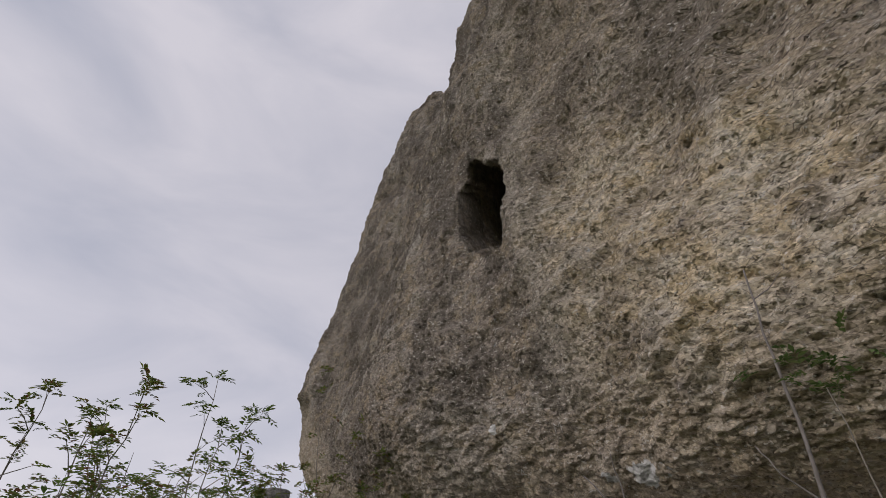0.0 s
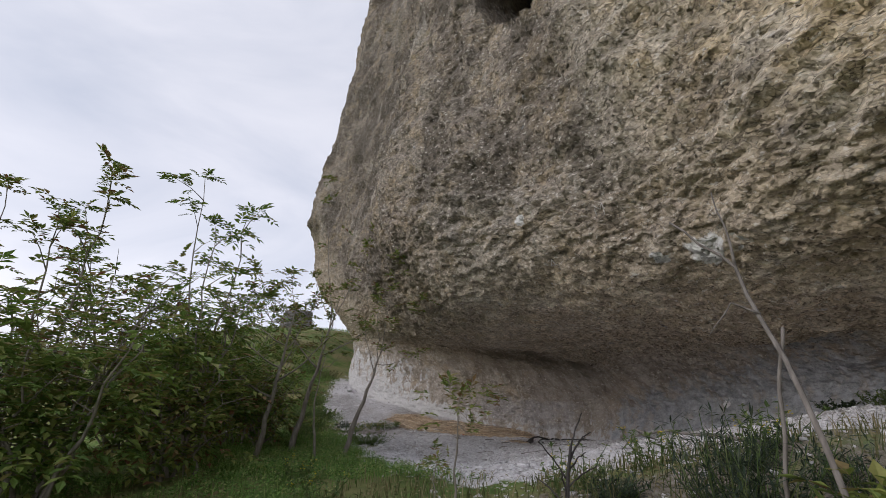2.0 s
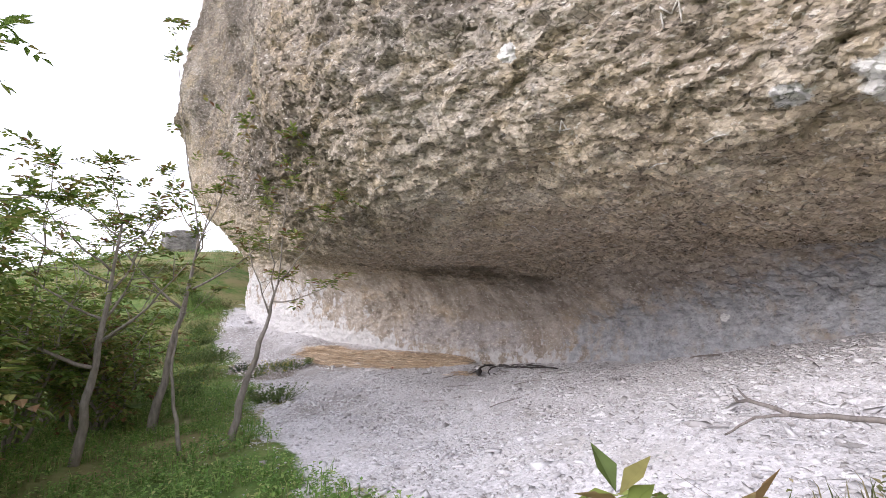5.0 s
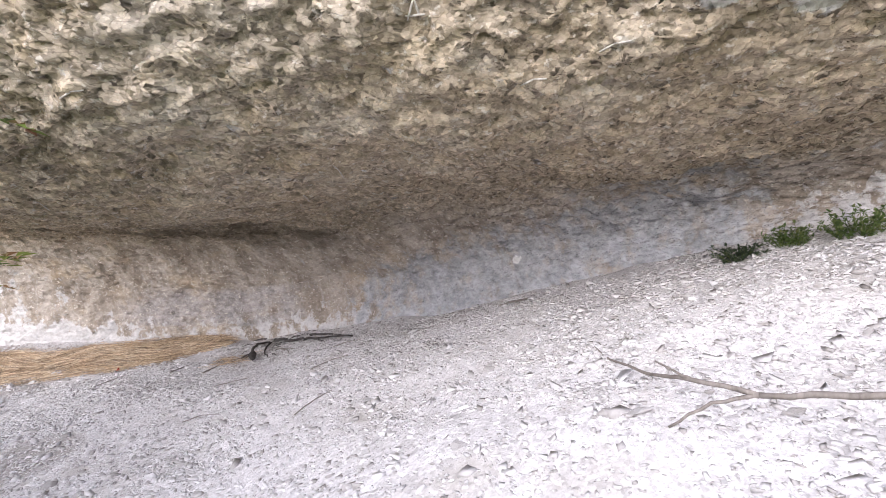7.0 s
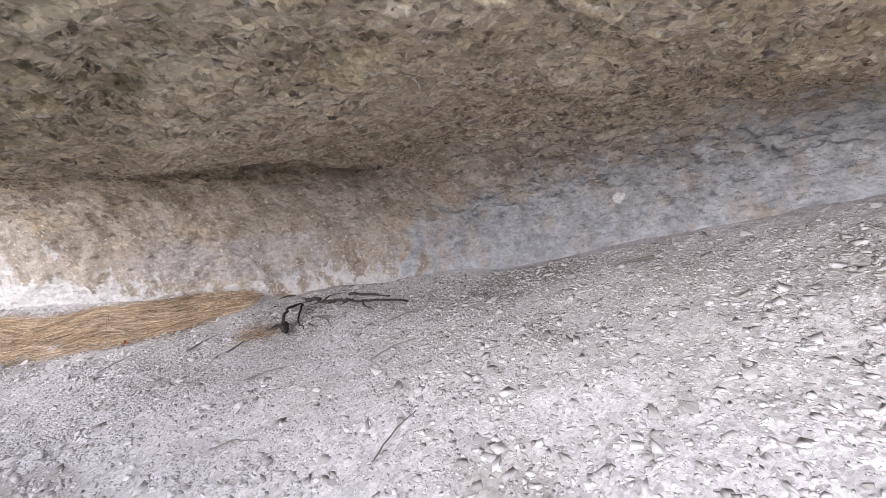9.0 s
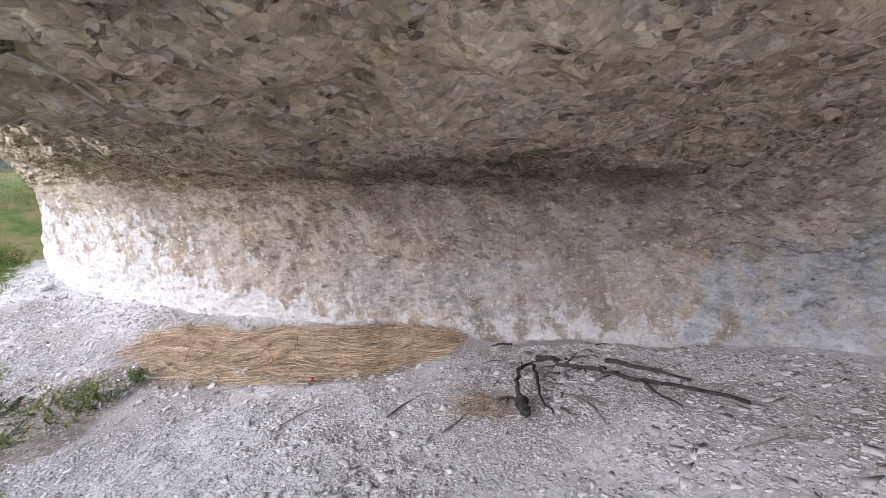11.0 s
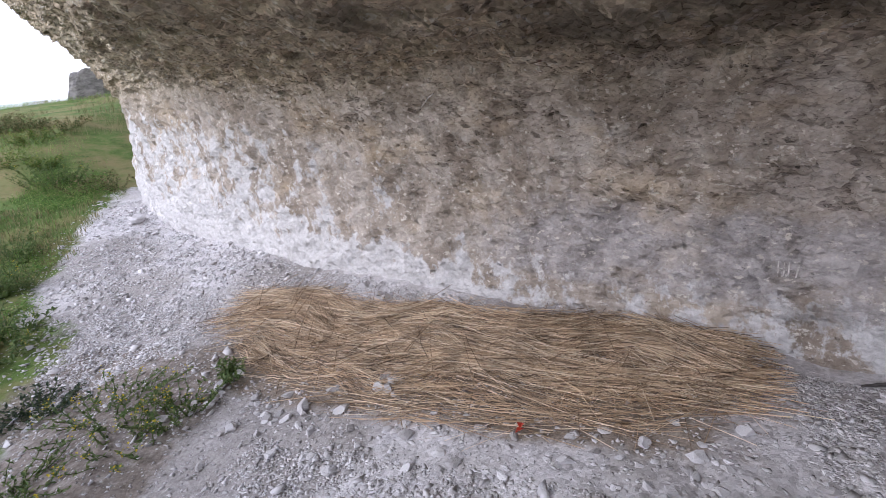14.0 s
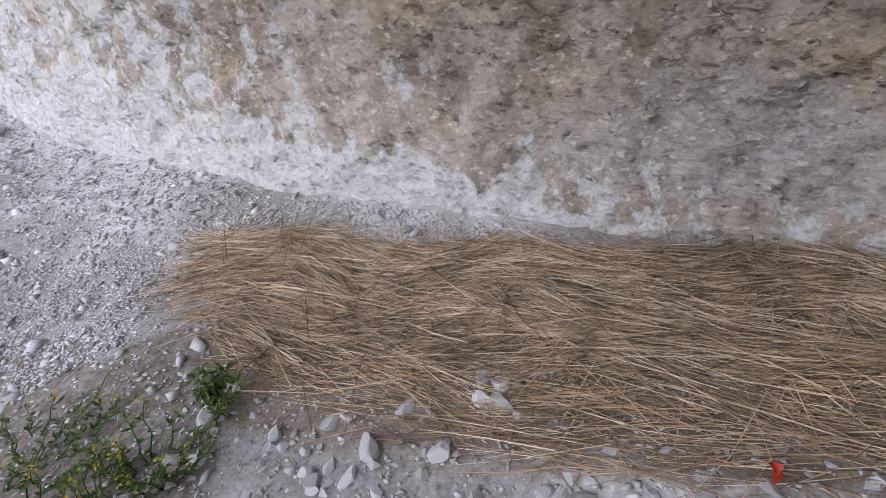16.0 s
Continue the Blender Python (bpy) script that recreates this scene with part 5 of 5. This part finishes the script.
# single stones that stand out
tagged(stone(1.63, 13.42, 0.085, 2.3, 0.8), "flat white stone at the end of the straw", "stone")
tagged(stone(-1.76, 14.25, 0.075), "pale angular stone beside a weed", "stone")
tagged(stone(-4.0, 18.5, 0.20), "rounded boulder at the foot of the wall", "stone")
for x, y, s in ((-0.62, 13.98, 0.05), (-0.57, 13.9, 0.05), (-0.66, 13.88, 0.04), (-0.6, 13.83, 0.045), (-1.14, 13.86, 0.05), (-0.9, 13.73, 0.045), (-1.68, 14.4, 0.045), (-0.55, 15.2, 0.05), (-0.75, 15.42, 0.045), (-0.95, 15.55, 0.04)):
    tagged(stone(x, y, s * 1.5, 0.0, 1.25), "small chalk stone lying among straw", "stone", "stones in the straw")
re = random.Random(27)
for k in range(170):
    f, o = re.uniform(-0.05, 0.85), re.gauss(1.2, 0.17)
    q = sx0 + lie * (3.97 * f) + acr * o
    tagged(stone(q.x, q.y, 0.018 + 0.042 * re.random() ** 2), "small chalk stone lying among straw", "stone", "stones in the straw")
for q in ((1.92, 7.42, 0.07), (1.99, 7.47, 0.05), (1.85, 6.31, 0.06), (1.62, 6.1, 0.07), (2.1, 6.0, 0.06)):
    tagged(stone(*q, 0.0, 0.5), "flat pale chalk slab on the scree", "stone", "slabs on the scree")
count = 0
while count < 100:
    x, y = re.uniform(0.9, 4.4), re.uniform(5.0, 9.0)
    if x < wall_foot_x(y) - 0.1 and re.random() < 0.25 + 0.2 * x:
        ob = stone(x, y, min(0.09, 0.034 * math.exp(re.gauss(0.0, 0.4))), 0.0, 0.32)
        ob.parent = ground
        count += 1
r3 = random.Random(17)
count = 0
while count < 280:
    x, y = r3.uniform(-4.4, 4.4), r3.uniform(5.2, 18)
    if scree_edge(y) - 0.2 < x < wall_foot_x(y) - 0.1:
        ob = stone(x, y, min(0.065, 0.023 * math.exp(r3.gauss(0.0, 0.42))))
        ob.parent = ground
        count += 1


grey_rock = Mat("grey_limestone", 0.95, 0.1)
grey_rock.colour(grey_rock.ramp(grey_rock.noise((2.0, 2.0, 5.0), 7, 0.7), [(0.35, (0.12, 0.115, 0.11)), (0.6, (0.30, 0.285, 0.27))]))
grey_rock.bump(grey_rock.noise((3.0, 3.0, 7.0), 7, 0.7), 1.0, 0.2)
GREY_ROCK = grey_rock.m

# ---- scratched letters on the wall, a red scrap, and a far block of rock ----
def boulder(name, label, at, size, seed, category, subdiv=4):
    b = bmesh.new()
    bmesh.ops.create_icosphere(b, subdivisions=subdiv, radius=1.0)
    off = Vector((seed * 3.7, seed * 1.9, 0))
    for v in b.verts:
        q = v.co.copy()
        v.co *= 1 + 0.25 * noise.noise(q * 1.2 + off) + 0.1 * noise.noise(q * 3.5 + off)
        for ax in (0, 1, 2):
            v.co[ax] = max(-0.75, min(0.75, v.co[ax]))
        v.co = Vector((v.co.x * size[0], v.co.y * size[1], v.co.z * size[2]))
    me = bpy.data.meshes.new(name)
    b.to_mesh(me)
    b.free()
    me.materials.append(GREY_ROCK)
    ob = new(name, me)
    ob.location = at
    return tagged(ob, label, category)


boulder("rock_outcrop", "distant grey block of limestone on the hillside", (-12.6, 36.0, gz(-12.6, 36.0) + 0.5), (1.3, 1.2, 1.7), 4, "rock")

red_m = Mat("red_plastic", 0.4, 0.4).colour((0.55, 0.06, 0.03)).m
scrap = Builder()
scrap.leaf(Vector((-0.04, 0, 0.0)), Vector((1, 0.3, 0.1)), Vector((0, 0, 1)), 0.06, 0.03, 0.5)
scrap.leaf(Vector((-0.01, 0.01, 0.01)), Vector((0.6, 1, 0.2)), Vector((0, 0, 1)), 0.05, 0.04, 0.6)
red = new("plastic_scrap", scrap.mesh("plastic_scrap", red_m, False))
red.location = (0.07, 13.2, gz(0.07, 13.2) + 0.02)
tagged(red, "crumpled red plastic scrap among stones", "litter")

# pale letters H17 scratched into the wall
bpy.context.view_layer.update()
pale_m = Mat("scratched_chalk", 0.95, 0.1)
pale_m.colour(pale_m.ramp(pale_m.noise(40.0), [(0.35, (0.45, 0.42, 0.39)), (0.6, (0.72, 0.69, 0.66))]))


def wall_at(eye, way):
    hit, place, normal, _, _, _ = scene.ray_cast(bpy.context.evaluated_depsgraph_get(), eye, way.normalized())
    return (place, normal) if hit else (None, None)


spot, facing = wall_at(Vector((0.92, 12.48, 1.26)), Vector((0.95, 0.9, 0.0)))
if spot is not None:
    facing = Vector((facing.x, facing.y, 0)).normalized()
    across = Vector((-facing.y, facing.x, 0))
    if across.y > 0:
        across = -across
    sign = thing("wall_scratching", spot, "pale letters H17 scratched into the tan wall", "graffiti")
    H = 0.045
    strokes = [((0, -H), (0, H)), ((0.05, -H), (0.05, H)), ((0, 0), (0.05, 0.004)), ((0.085, -H), (0.09, H)), ((0.125, H), (0.175, H * 0.95)), ((0.175, H * 0.95), (0.145, -H))]
    for (ax, az), (bx, bz) in strokes:
        pts = []
        for k in range(4):
            f = k / 3
            o = spot + across * (0.62 * (ax + (bx - ax) * f) - 0.14) + Vector((0, 0, az + (bz - az) * f))
            pl, nr = wall_at(o + facing * 0.5, -facing)
            if pl is not None:
                pts.append(pl + facing * 0.002 - spot)
        if len(pts) == 4:
            sb = Builder()
            sb.tube(pts, [0.004, 0.006, 0.006, 0.004], 5)
            part("stroke", sb, pale_m.m, sign)


def scratch(label, eye, way, size, strokes):
    """Pale strokes cut into the rock where the line from eye along way meets it; strokes in a unit square."""
    eye, way = Vector(eye), Vector(way).normalized()
    at_rock, _ = wall_at(eye, way)
    if at_rock is None:
        return
    side = way.cross(Vector((0, 0, 1))).normalized()
    rise = side.cross(way)
    lines = []
    far = (at_rock - eye).length
    for (ax, az), (bx, bz) in strokes:
        pts = []
        for k in range(4):
            f = k / 3
            goal = at_rock + side * size * (ax + (bx - ax) * f) + rise * size * (az + (bz - az) * f)
            pl, _ = wall_at(eye, goal - eye)
            if pl is not None and abs((pl - eye).length - far) < 0.5:
                pts.append(pl - way * 0.004 - at_rock)
        if len(pts) == 4:
            sb = Builder()
            sb.tube(pts, [0.004, 0.006, 0.006, 0.004], 5)
            lines.append(sb)
    if lines:
        mark = thing("rock_scratching", at_rock, label, "graffiti")
        for sb in lines:
            part("stroke", sb, pale_m.m, mark)


scratch("pale letter A scratched into the overhanging rock", (-0.524, 4.228, 2.098), (0.504, 0.789, 0.353), 0.09, [((-0.35, -0.5), (0, 0.5)), ((0, 0.5), (0.35, -0.5)), ((-0.45, -0.3), (0.6, -0.3))])
scratch("pale letter M scratched into the overhanging rock", (-0.524, 4.228, 2.098), (0.653, 0.568, 0.501), 0.13, [((-0.4, -0.5), (-0.4, 0.5)), ((-0.4, 0.5), (0, 0)), ((0, 0), (0.4, 0.5)), ((0.4, 0.5), (0.4, -0.5))])
rsc = random.Random(404)
for k in range(14):
    a, tilt = rsc.uniform(-0.3, 1.0), rsc.uniform(0.03, 0.38)
    l, c = rsc.uniform(0.3, 0.7), rsc.uniform(-1.2, 1.2)
    scratch("faint pale scratch on the overhanging rock", (-0.524, 4.6, 2.098), (math.sin(a), math.cos(a), tilt), 0.14, [((-l * math.cos(c), -l * math.sin(c)), (0.0, 0.1)), ((0.0, 0.1), (l * math.cos(c), l * math.sin(c)))])
